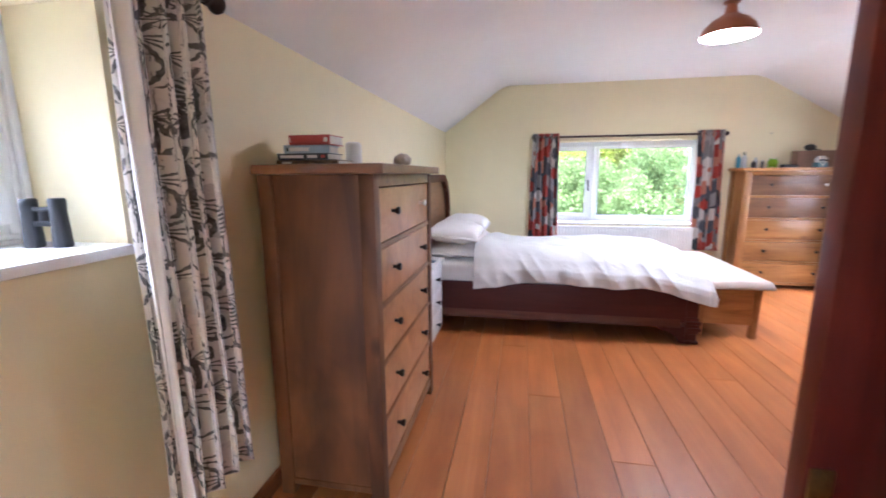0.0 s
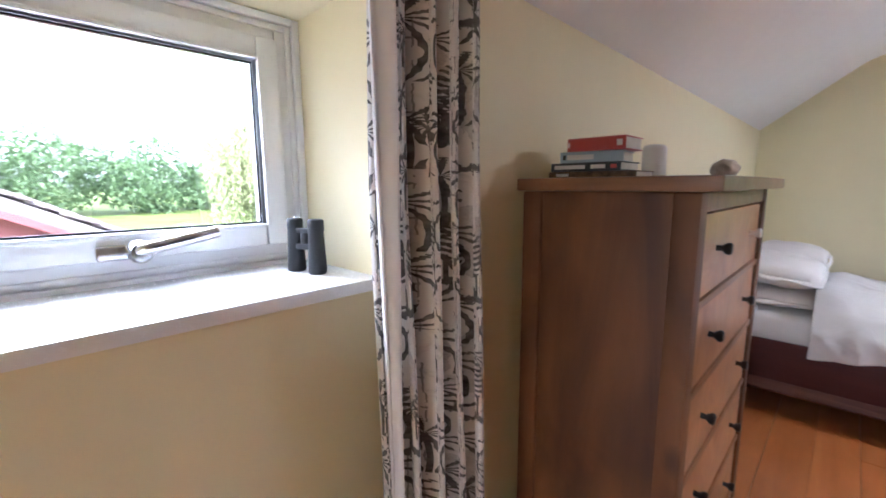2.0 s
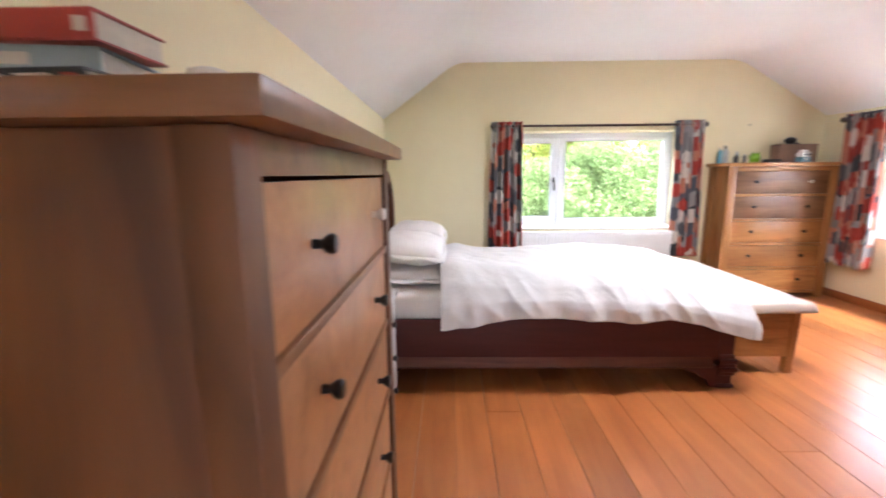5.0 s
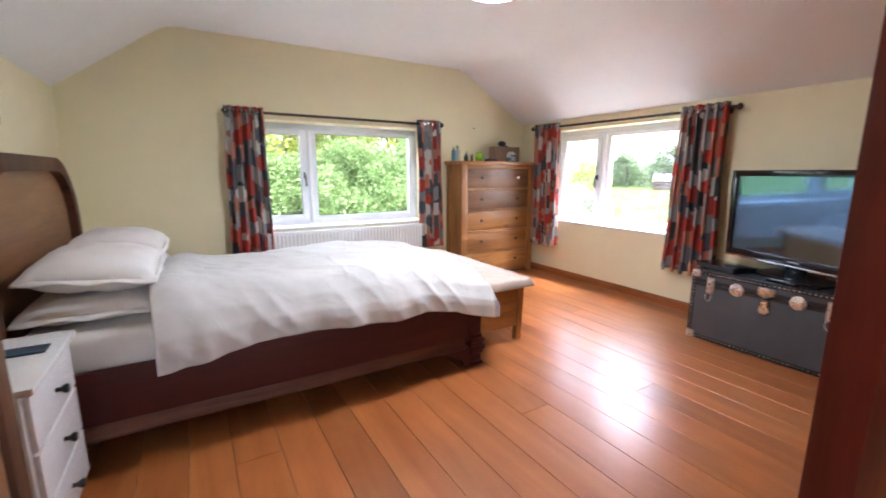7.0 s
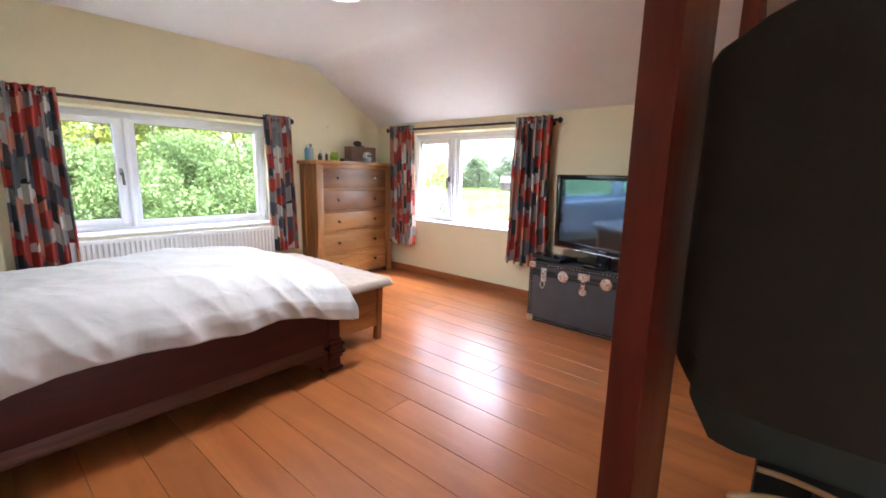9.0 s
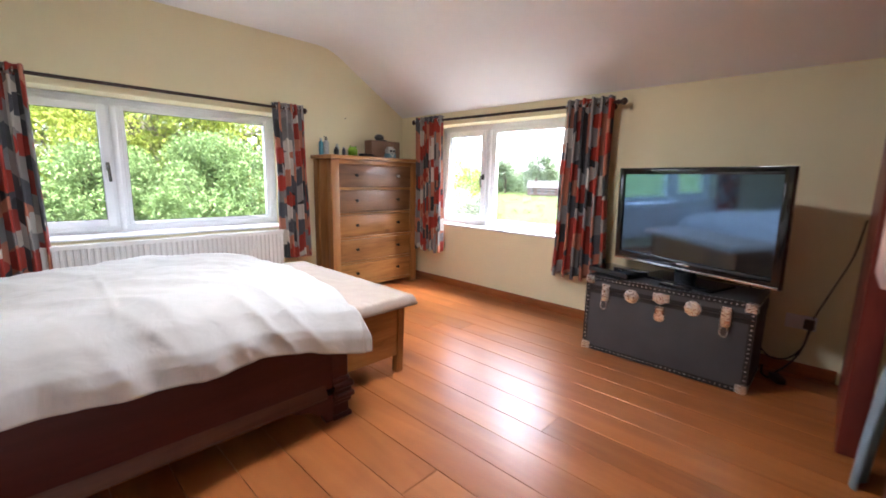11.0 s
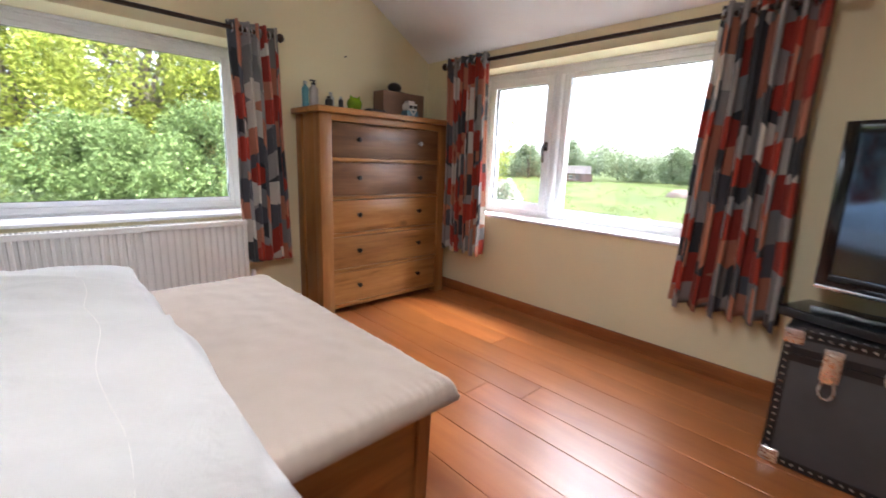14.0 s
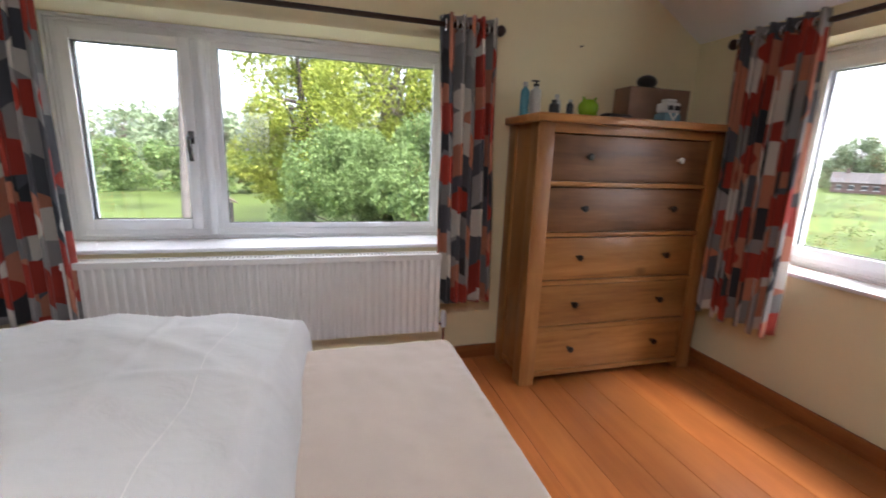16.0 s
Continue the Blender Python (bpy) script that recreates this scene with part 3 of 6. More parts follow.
def pillow(at, a, b, h, label, turn=0, tilt=0):
    bm = bmesh.new()
    n = 22

    def surf(sign):
        def f(u, v):
            x, y = 2 * u - 1, 2 * v - 1
            k = max(0.0, (1 - abs(x) ** 3.2) * (1 - abs(y) ** 3.2)) ** 0.55
            pinch = 1 - 0.07 * (1 - abs(x) ** 2) * abs(y) ** 6 - 0.05 * (1 - abs(y) ** 2) * abs(x) ** 6
            wob = 0.012 * fract_noise(3 * x + at[0] * 9, 3 * y + at[1] * 5, sign + at[2] * 3)
            return Vector((x * a * pinch, y * b * pinch, sign * (h * k + 0.004) + wob * k))
        return f
    for s in (1, -1):
        sheet(bm, n, n, surf(s))
    bmesh.ops.remove_doubles(bm, verts=bm.verts, dist=0.009)
    hem = bmesh.new()
    p = thing("pillow", at, label, "pillow", "pillows on the bed", "", turn)
    p.matrix_basis = pose(*at, 0, tilt, turn)
    part("cushion", bm, M_PILLOW, p, smooth=70)

    def flange(u, v):
        t = 2 * math.pi * u
        c, s_ = math.cos(t), math.sin(t)
        k = 1 / max(abs(c), abs(s_)) ** 0.9
        r = 1 - 0.02 + v * 0.075
        return Vector((a * c * k * r, b * s_ * k * r, 0.006 * math.sin(9 * t) * v - 0.012 * v))
    sheet(hem, 72, 2, flange)
    bmesh.ops.remove_doubles(hem, verts=hem.verts, dist=0.0005)
    thicken(part("flange", hem, M_PILLOW, p, "flat sewn border", 70), 0.004)


for yy in (3.77, 4.46):
    pillow((-0.475, yy, 0.622), 0.235, 0.33, 0.058, "plump white cotton pillow stacked on the mattress")
    pillow((-0.46, yy + 0.01, 0.762), 0.225, 0.33, 0.085, "plump white pillow with flat border on top of another", 0, 5)


def duvet():
    d = bmesh.new()
    X0, X1, YN = -0.25, 1.42, 3.27

    def f(u, v):
        # u runs from the pillows to the foot, v from the near hem over the top to the far hem
        side, top = 0.19, 1.60
        s = v * (2 * side + top)
        hang = 0.0
        if s < side:
            hang, yy = side - s, 0.0
        elif s > side + top:
            hang, yy = s - side - top, top
        else:
            yy = s - side
        edge = min(yy, top - yy)
        round_ = min(1.0, edge / 0.16)
        foot = min(1.0, max(0.0, (u - 0.62) / 0.3))
        foot = foot * foot * (3 - 2 * foot)
        z = 0.695 - 0.115 * (yy / top) ** 1.5 - 0.085 * (1 - round_) ** 2
        fall = hang * 0.92
        y = YN + 0.05 + yy
        out = -1 if v < 0.5 else 1
        y += out * (0.03 * min(1, hang / 0.08) + (0.022 + 0.028 * fract_noise(u * 8, 3.0, v * 2) + 0.014 * fract_noise(u * 19, 5.0, v * 3)) * min(1, hang / 0.12))
        lenx = X1 - X0
        x = X0 + u * (lenx + 0.24)
        skew = min(1.0, max(0.0, (4.25 - (YN + 0.05 + yy)) / 0.75))
        fx = X1 - 0.02 + 0.045 * skew * skew * (3 - 2 * skew)
        if x > fx:
            over = (x - fx) * (1 - 0.15 * min(1.0, hang / 0.12))
            x = fx + 0.07 * (1 - math.exp(-over / 0.07)) + 0.03 * over
            drop = max(0.0, z - 0.63 + max(0.0, over - 0.02) * 0.9)
            fall = (fall ** 4 + drop ** 4) ** 0.25
        z -= fall
        z -= 0.05 * max(0, (x - 1.15) / 0.4) ** 2
        cx_, cy_ = min(1.0, max(0.0, (x - 0.85) / 0.6)), min(1.0, max(0.0, (4.15 - y) / 0.85))
        z -= 0.075 * cx_ * cx_ * (3 - 2 * cx_) * cy_ * cy_ * (3 - 2 * cy_)
        z += 0.026 * fract_noise(x * 2.2, y * 2.4, 1) + 0.013 * fract_noise(x * 5, y * 6, 2) + 0.005 * fract_noise(x * 13 + y * 5, y * 9, 3) + 0.025 * math.exp(-((u - 0.04) / 0.05) ** 2)
        # long soft creases pulled from the foot corner, and short ones down the hanging side
        ridge = 1 - 3.2 * abs(fract_noise(x * 2.0 + y * 2.6, y * 1.1 - x * 0.7, 17))
        z += 0.013 * max(0.0, ridge) ** 2 * min(1.0, edge / 0.1)
        pleat = 1 - 3.0 * abs(fract_noise(u * 11 + s * 3.5, s * 2.0, 23))
        y += out * 0.012 * (1 - 0.8 * foot) * max(0.0, pleat) ** 1.5 * max(0.0, 1 - edge / 0.25)
        x += 0.03 * fract_noise(y * 2.5, 0.4, 5) * (1 if u > 0.9 or u < 0.1 else 0.3)
        z += (0.03 * fract_noise(u * 5, 1.0, 9) - 0.07 * math.exp(-(u / 0.10) ** 2)) * min(1, hang / 0.15)
        for xc, yc, sl in ((0.62, None, 0.05), (1.12, None, -0.03), (None, 3.86, 0.02), (None, 4.34, -0.04)):
            off = (x - xc - sl * (y - 4.0)) if xc else (y - yc - sl * (x - 0.6))
            z += 0.0045 * math.exp(-(off / 0.011) ** 2) * min(1.0, edge / 0.12) * (0.35 + 0.65 * max(0.0, fract_noise(x * 2.6, y * 2.6, 41) + 0.45))
        return Vector((x, y, z))
    sheet(d, 190, 210, f)
    dv = thing("duvet", (0, 0, 0), "rumpled white cotton duvet hanging over the bed sides", "duvet")
    thicken(part("cover", d, M_DUVET, dv, "", 80), 0.03, -1)
    # stitched line across the cover near the foot, and the buttoned hem
    for uu, v0, v1 in ((0.80, 0.12, 0.86),):
        tube("seam", [f(uu + 0.004 * math.sin(k), v0 + (v1 - v0) * k / 24) + Vector((0, 0, 0.0008)) for k in range(25)], 0.0006, M_SHEET, dv, "stitched seam")


duvet()


def ottoman():
    o = thing("blanket_box", (1.475, 3.50, 0), "oak blanket box with padded oatmeal linen seat at the bed foot", "ottoman")
    w, L = 0.44, 1.27
    for x in (0.0, w - 0.045):
        for y in (0.0, L - 0.045):
            lb = bmesh.new()
            r = bmesh.ops.create_cube(lb, size=1, matrix=Matrix.LocRotScale((x + 0.0225, y + 0.0225, 0.2), None, (0.045, 0.045, 0.40)))
            for v in r["verts"]:
                if v.co.z < 0.1:
                    v.co.x += 0.008 * (1 if x == 0 else -1)
                    v.co.y += 0.008 * (1 if y == 0 else -1)
            bmesh.ops.bevel(lb, geom=lb.edges[:], offset=0.003, segments=2, affect="EDGES")
            part("leg", lb, M_OAK, o)
    part("front_panel", one((w - 0.034, 0.045, 0.11), (w - 0.012, L - 0.045, 0.398), 0.002), M_OAK, o)
    part("back_panel", one((0.012, 0.045, 0.11), (0.034, L - 0.045, 0.398), 0.002), M_OAK, o)
    for y in (0.012, L - 0.034):
        part("side_panel", one((0.045, y, 0.11), (w - 0.045, y + 0.022, 0.398), 0.002), M_OAKX, o)
    pad = bmesh.new()
    n = 26

    def f(u, v):
        x, y = 2 * u - 1, 2 * v - 1
        ex, ey = min(1, (1 - abs(x)) * 0.25 / 0.03), min(1, (1 - abs(y)) * 0.6 / 0.03)
        k = math.sqrt(max(0, 1 - (1 - ex) ** 2)) * math.sqrt(max(0, 1 - (1 - ey) ** 2))
        return Vector((w / 2 + x * (w / 2 + 0.035) + 0.035 * u, L / 2 + y * (L / 2 + 0.035), 0.415 + 0.045 * k + 0.008 * (1 - x * x) * (1 - y * y) + 0.003 * fract_noise(x * 5, y * 9) + 0.006 * fract_noise(x * 3, y * 42, 2) * max(0.0, (abs(x) - 0.72) / 0.28) * k + 0.006 * fract_noise(x * 26, y * 4, 7) * max(0.0, (abs(y) - 0.86) / 0.14) * k))
    top = sheet(pad, 60, 130, f)
    rim = [top[i][0] for i in range(61)] + [top[60][j] for j in range(1, 131)] + [top[i][130] for i in range(59, -1, -1)] + [top[0][j] for j in range(129, 0, -1)]
    low = [pad.verts.new((v.co.x * 0.985 + 0.0033, v.co.y * 0.995 + 0.003, 0.400)) for v in rim]
    for i in range(len(rim)):
        j = (i + 1) % len(rim)
        pad.faces.new((rim[i], rim[j], low[j], low[i]))
    pad.faces.new(low[::-1])
    part("seat_pad", pad, M_PAD, o, "oatmeal linen padded lid", 60)


ottoman()


def nightstand():
    n = thing("bedside_cabinet", (-0.86, 2.78, 0), "white painted bedside cabinet with dark knobs beside the bed", "bedside table")
    part("top", one((0.0, -0.012, 0.60), (0.375, 0.492, 0.622), 0.005), M_GLOSS, n)
    part("body", one((0.01, 0.0, 0.05), (0.34, 0.48, 0.599), 0.003), M_GLOSS, n)
    for z0, z1 in ((0.07, 0.235), (0.245, 0.41), (0.42, 0.585)):
        dr = part("drawer_front", one((0.341, 0.015, z0), (0.357, 0.465, z1), 0.003), M_GLOSS, n)
        knob((0.357, 0.24, (z0 + z1) / 2), (1, 0, 0), M_KNOB, dr)
    part("plinth", one((0.02, 0.01, 0.0), (0.325, 0.47, 0.05), 0.002), M_OAK, n)


nightstand()


def steamer_trunk():
    t = thing("steamer_chest", (3.045, 2.009, 0), "charcoal steamer trunk with nickel locks and studded edges", "trunk")
    D, L, H, S = 0.46, 0.926, 0.505, 0.418
    part("body", one((0, 0, 0.006), (D, L, S), 0.006), M_TRUNK, t)
    part("lid", one((0, 0, S + 0.004), (D, L, H), 0.006), M_TRUNK, t)
    e = 0.003
    part("edge_band", boxes(((-e, -e, S - 0.022), (D + e, L + e, S + 0.002))), M_TRUNKEDGE, t)
    part("edge_band", boxes(((-e, -e, S + 0.006), (D + e, L + e, S + 0.03))), M_TRUNKEDGE, t)
    for z0 in (0.004, H - 0.026):
        part("edge_band", boxes(((-e, -e, z0), (D + e, 0.028, z0 + 0.03)), ((-e, L - 0.028, z0), (D + e, L + e, z0 + 0.03)), ((-e, 0.028, z0), (0.028, L - 0.028, z0 + 0.03))), M_TRUNKEDGE, t)
    for y in (-e, L - 0.025):
        part("edge_band", boxes(((-e, y, 0.03), (0.028, y + 0.028, S - 0.02)), ((-e, y, S + 0.03), (0.028, y + 0.028, H - 0.026))), M_TRUNKEDGE, t)
    sb = bmesh.new()

    def stud(p, n):
        m = Matrix.Translation(p) @ Vector(n).to_track_quat("Z", "Y").to_matrix().to_4x4()
        lathe(sb, [(0.0045, 0), (0.0035, 0.002), (0, 0.003)], m, 8)
    for k in range(36):
        y = 0.012 + k * (L - 0.024) / 35
        stud((-e, y, 0.02), (-1, 0, 0))
        stud((-e, y, H - 0.012), (-1, 0, 0))
        stud((0.012, y, H + 0.004), (0, 0, 1))
    for k in range(18):
        z = 0.03 + k * 0.44 / 17
        for y in (0.012, L - 0.012):
            stud((-e, y, z), (-1, 0, 0))
    for k in range(18):
        stud((0.012 + k * 0.025, -e, 0.02), (0, -1, 0))
        stud((0.012 + k * 0.025, -e, H - 0.012), (0, -1, 0))
    part("studs", sb, M_NICKEL, t, "rows of small nickel studs")
    for y in (0.0, L):
        for z in (0.0, H):
            s, q = (1 if y == 0 else -1), (1 if z == 0 else -1)
            a, b = y - s * 0.006, y + s * 0.05
            cb = one((-0.007, min(a, b), min(z - q * 0.002, z + q * 0.05) + 0.002), (0.04, max(a, b), max(z - q * 0.002, z + q * 0.05) + 0.002), 0.008, 3)
            part("corner_cap", cb, M_NICKEL, t)
    for y in (0.13, L - 0.13):
        lk = part("draw_latch", one((-0.013, y - 0.024, S - 0.06), (-0.001, y + 0.024, S + 0.05), 0.016, 3), M_NICKEL, t)
        part("hasp", one((-0.03, y - 0.017, S - 0.06), (-0.016, y + 0.017, S + 0.04), 0.006, 3), M_NICKEL, lk)
        tube("wire_loop", [(-0.022, y - 0.014, S - 0.05), (-0.028, y - 0.016, S - 0.10), (-0.024, y, S - 0.115), (-0.028, y + 0.016, S - 0.10), (-0.022, y + 0.014, S - 0.05)], 0.003, M_NICKEL, lk)
    for y in (0.293, L - 0.293):
        cbm_ = bmesh.new()
        lathe(cbm_, [(0, 0), (0.046, 0), (0.044, 0.006), (0.036, 0.009), (0, 0.009)], Matrix.Translation((-0.001, y, S + 0.002)) @ Vector((-1, 0, 0)).to_track_quat("Z", "Y").to_matrix().to_4x4(), 10)
        lk = part("catch", cbm_, M_NICKEL, t)
        kb = bmesh.new()
        for o in (-0.018, 0.018):
            lathe(kb, [(0.017, 0), (0.017, 0.008), (0.012, 0.016), (0, 0.018)], Matrix.Translation((-0.010, y + o, S + 0.002)) @ Vector((-1, 0, 0)).to_track_quat("Z", "Y").to_matrix().to_4x4(), 14)
        part("dome", kb, M_NICKEL, lk)
    y = L / 2
    ml = part("lock_plate", one((-0.008, y - 0.046, S + 0.004), (-0.001, y + 0.046, S + 0.054), 0.006, 3), M_NICKEL, t)
    lb = bmesh.new()
    lathe(lb, [(0.034, 0), (0.034, 0.012), (0.024, 0.02), (0.012, 0.02), (0.012, 0.012), (0, 0.012)], Matrix.Translation((-0.010, y, S + 0.026)) @ Vector((-1, 0, 0)).to_track_quat("Z", "Y").to_matrix().to_4x4(), 20)
    part("lock_barrel", lb, M_NICKEL, ml)
    hp = part("lock_hasp", one((-0.016, y - 0.025, S - 0.075), (-0.002, y + 0.025, S - 0.022), 0.006, 3), M_CHROME, ml)
    hb = lathe(bmesh.new(), [(0.0, 0.0), (0.03, 0.0), (0.03, 0.008), (0.026, 0.013), (0.012, 0.014), (0.010, 0.010), (0.0, 0.010)], Matrix.Translation((-0.006, y, S - 0.088)) @ Vector((-1, 0, 0)).to_track_quat("Z", "Y").to_matrix().to_4x4(), 22)
    box(hb, (-0.020, y - 0.014, S - 0.064), (-0.015, y + 0.014, S - 0.034), 0.002)
    part("lock_disc", hb, M_NICKEL, ml)


steamer_trunk()


def television():
    t = thing("television", (3.29, 2.42, 0.513), "black flat screen television standing on the trunk", "television", "", "", 90)
    t.matrix_basis = pose(3.29, 2.42, 0.515, 1.8, 0, -90 - 19.2)
    # own axes: x along the screen, the screen looks along -y
    W, H, z0 = 1.04, 0.635, 0.072
    part("base", one((-0.24, -0.12, 0.0), (0.24, 0.12, 0.016), 0.007, 3), M_GLOSSBLACK, t)
    part("neck", one((-0.06, -0.02, 0.016), (0.06, 0.03, 0.12), 0.01), M_GLOSSBLACK, t)
    b = 0.042
    part("bezel", boxes(((-W / 2, -0.03, z0), (-W / 2 + b, 0.012, z0 + H)), ((W / 2 - b, -0.03, z0), (W / 2, 0.012, z0 + H)),
                        ((-W / 2 + b, -0.03, z0 + H - b), (W / 2 - b, 0.012, z0 + H)), ((-W / 2 + b, -0.03, z0), (W / 2 - b, 0.012, z0 + 0.062)), bev=0.004), M_GLOSSBLACK, t)
    part("screen", one((-W / 2 + b - 0.002, -0.02, z0 + 0.06), (W / 2 - b + 0.002, 0.0, z0 + H - b + 0.002), 0), M_SCREEN, t, "glossy switched-off screen")
    part("rear_housing", one((-W / 2 + 0.03, 0.012, z0 + 0.02), (W / 2 - 0.03, 0.075, z0 + H - 0.03), 0.02, 3), M_TRUNKEDGE, t)
    part("trim_strip", one((-W / 2 + 0.005, -0.034, z0 + 0.004), (W / 2 - 0.005, -0.0305, z0 + 0.016), 0.001), M_CHROME, t, "thin silver strip")
    part("logo", one((-0.04, -0.0325, z0 + 0.032), (0.04, -0.0305, z0 + 0.043), 0.001), M_CHROME, t)


television()


def set_top_box():
    b = thing("set_top_box", (3.20, 2.80, 0.513), "flat black set-top box on the trunk below the screen", "set-top box", "", "", -90 - 19.2)
    part("case", one((-0.16, -0.10, 0.004), (0.16, 0.10, 0.040), 0.005, 3), M_GLOSSBLACK, b)
    part("front_panel", one((-0.156, -0.104, 0.008), (0.156, -0.1005, 0.036), 0.002), M_TRUNKEDGE, b)
    for x in (-0.13, 0.13):
        part("foot", rod(bmesh.new(), (x, -0.07, 0.0), (x, -0.07, 0.005), 0.012), M_BINO, b)
        part("foot", rod(bmesh.new(), (x, 0.07, 0.0), (x, 0.07, 0.005), 0.012), M_BINO, b)


set_top_box()
rc = thing("remote_control", (3.10, 2.42, 0.5095), "silver and black remote control lying on the trunk", "remote control", "", "", 78)
part("body", one((-0.09, -0.022, 0.0), (0.09, 0.022, 0.017), 0.006, 3), M_GLOSSBLACK, rc)
part("keypad", one((-0.05, -0.016, 0.0172), (0.075, 0.016, 0.019), 0.001), M_CHROME, rc, "silver keypad")

# ---- wardrobe alcove ----
setting("wall_alcove_end", one((1.073, 1.53, 0), (1.46, 1.62, 2.328), 0.004), M_RED, "dark red stained timber end panel of the wardrobe alcove", "panel")
plate = tagged(part("corner_plate", one((1.083, 1.523, 0.17), (1.16, 1.5295, 0.285), 0.003), M_BRASS), "worn brass plate fixed to the red timber panel", "plate")
setting("wall_closet_panel", one((2.74, 1.565, 0), (XR - 0.001, 1.645, 2.2), 0.004), M_RED, "dark red stained timber panel beside the television", "panel")
setting("wall_alcove_back", one((1.6, 0.30, 0), (XR - 0.001, 0.38, 2.325), 0), M_WALL, "plain cream wall at the back of the wardrobe alcove", "wall", 0)

rail = thing("clothes_rail", (1.14, 1.17, 1.69), "bronze clothes rail fixed across the wardrobe alcove", "clothes rail")
part("pole", rod(bmesh.new(), (0, 0, 0), (XR - 1.142, 0, 0), 0.014), M_ROD, rail)
part("bracket", one((-0.01, -0.03, -0.03), (0.012, 0.03, 0.62), 0.004), M_ROD, rail)


def garment(at, turn, w, h, depth, material, label, category="garment", hem=0.0):
    """A garment on its hanger: shoulders slope from the neck, the body hangs in soft folds."""
    g = thing("garment", at, label, category, "", "", turn)
    bm = bmesh.new()

    def f(u, v):
        t = 2 * math.pi * u
        sh = min(1.0, 0.32 + 1.35 * min(1, v / 0.16)) if v < 0.16 else 1.0
        hw = w / 2 * (0.25 + 0.75 * min(1, v / 0.13) ** 0.6) * (1 + hem * v)
        c, s = math.cos(t), math.sin(t)
        dd = depth / 2 * min(1, 0.35 + v * 4) * (1 + 0.25 * fract_noise(c * 2 + at[0] * 7, v * 4, s))
        x = hw * math.copysign(abs(c) ** 0.55, c)
        corner = abs(x) / (w / 2)
        drop = h * (1 - 0.10 * max(0, corner - 0.75) / 0.25 * (v > 0.9))
        return Vector((x, dd * math.copysign(abs(s) ** 0.8, s) + 0.01 * fract_noise(x * 18, v * 3, 4), -drop * v))
    vs = sheet(bm, 48, 34, f)
    bmesh.ops.remove_doubles(bm, verts=bm.verts, dist=0.0004)
    part("cloth", bm, material, g, "", 70)
    hk = tube("hook", [(0, 0, -0.01), (0, 0, 0.03), (0.0, 0.016, 0.05), (0, 0.002, 0.068), (0, -0.014, 0.052)], 0.0025, M_CHROME, g)
    return g


garment((1.25, 1.135, 1.64), 90, 0.72, 1.02, 0.14, M_BLACKCLOTH, "long black garment bag hanging in the wardrobe alcove")
garment((1.40, 1.18, 1.625), 90, 0.58, 1.19, 0.11, M_GREYCLOTH, "dark grey coat hanging on the clothes rail", "coat")
garment((1.62, 1.16, 1.625), 90, 0.54, 0.9, 0.09, M_BLACKCLOTH, "black jacket hanging on the clothes rail", "jacket")
garment((2.70, 1.53, 1.36), 84, 0.20, 0.62, 0.07, M_PINK, "pale cotton shirt with pink hem hanging beside the panel", "shirt")


def crate():
    c = thing("storage_box", (1.20, 0.77, 0), "dark plastic storage box under the hanging clothes", "box")
    part("body", one((0, 0, 0.0), (0.60, 0.50, 0.37), 0.015, 3), M_BINO, c)
    part("lid", one((-0.012, -0.012, 0.371), (0.612, 0.512, 0.398), 0.01, 3), M_BINO, c)


crate()
M_HANGER = timber("beech_hanger", (0.42, 0.25, 0.14), (0.55, 0.35, 0.2), (0.65, 0.44, 0.27), "y", 0.35)
for k, (hx, hy, hz, tt) in enumerate(((1.265, 1.13, 0.399, 12), (1.275, 1.06, 0.419, -24))):
    hg = thing("coat_hanger", (hx, hy, hz), "pale wooden coat hanger lying on the storage box", "hanger", "loose hangers", "", tt)
    tube("shoulder", [(-0.06, -0.21, 0.01), (-0.028, -0.15, 0.011), (-0.006, -0.07, 0.011), (0.002, 0, 0.011), (-0.006, 0.07, 0.011), (-0.028, 0.15, 0.011), (-0.06, 0.21, 0.01)], 0.0085, M_HANGER, hg)
    tube("hook", [(0.0, 0, 0.008), (0.03, 0, 0.008), (0.05, 0.018, 0.008), (0.068, 0.0, 0.008), (0.058, -0.016, 0.008)], 0.0022, M_CHROME, hg)

jb = bmesh.new()
sheet(jb, 20, 16, lambda u, v: Vector((2.48 + 0.2 * u, 1.49 + 0.02 * math.sin(9 * u) + 0.09 * v * (1 - 0.2 * u), 0.56 * (1 - v ** 3) + 0.006 * fract_noise(u * 6, v * 6))))
sheet(jb, 20, 8, lambda u, v: Vector((2.48 + 0.2 * u, 1.49 + 0.02 * math.sin(9 * u) - 0.06 * v, 0.56 * (1 - v))))
bmesh.ops.remove_doubles(jb, verts=jb.verts, dist=0.0004)
tagged(thicken(part("folded_jeans", jb, M_DENIM, None, "", 60), 0.008), "light blue denim jeans draped at the wardrobe foot", "jeans")


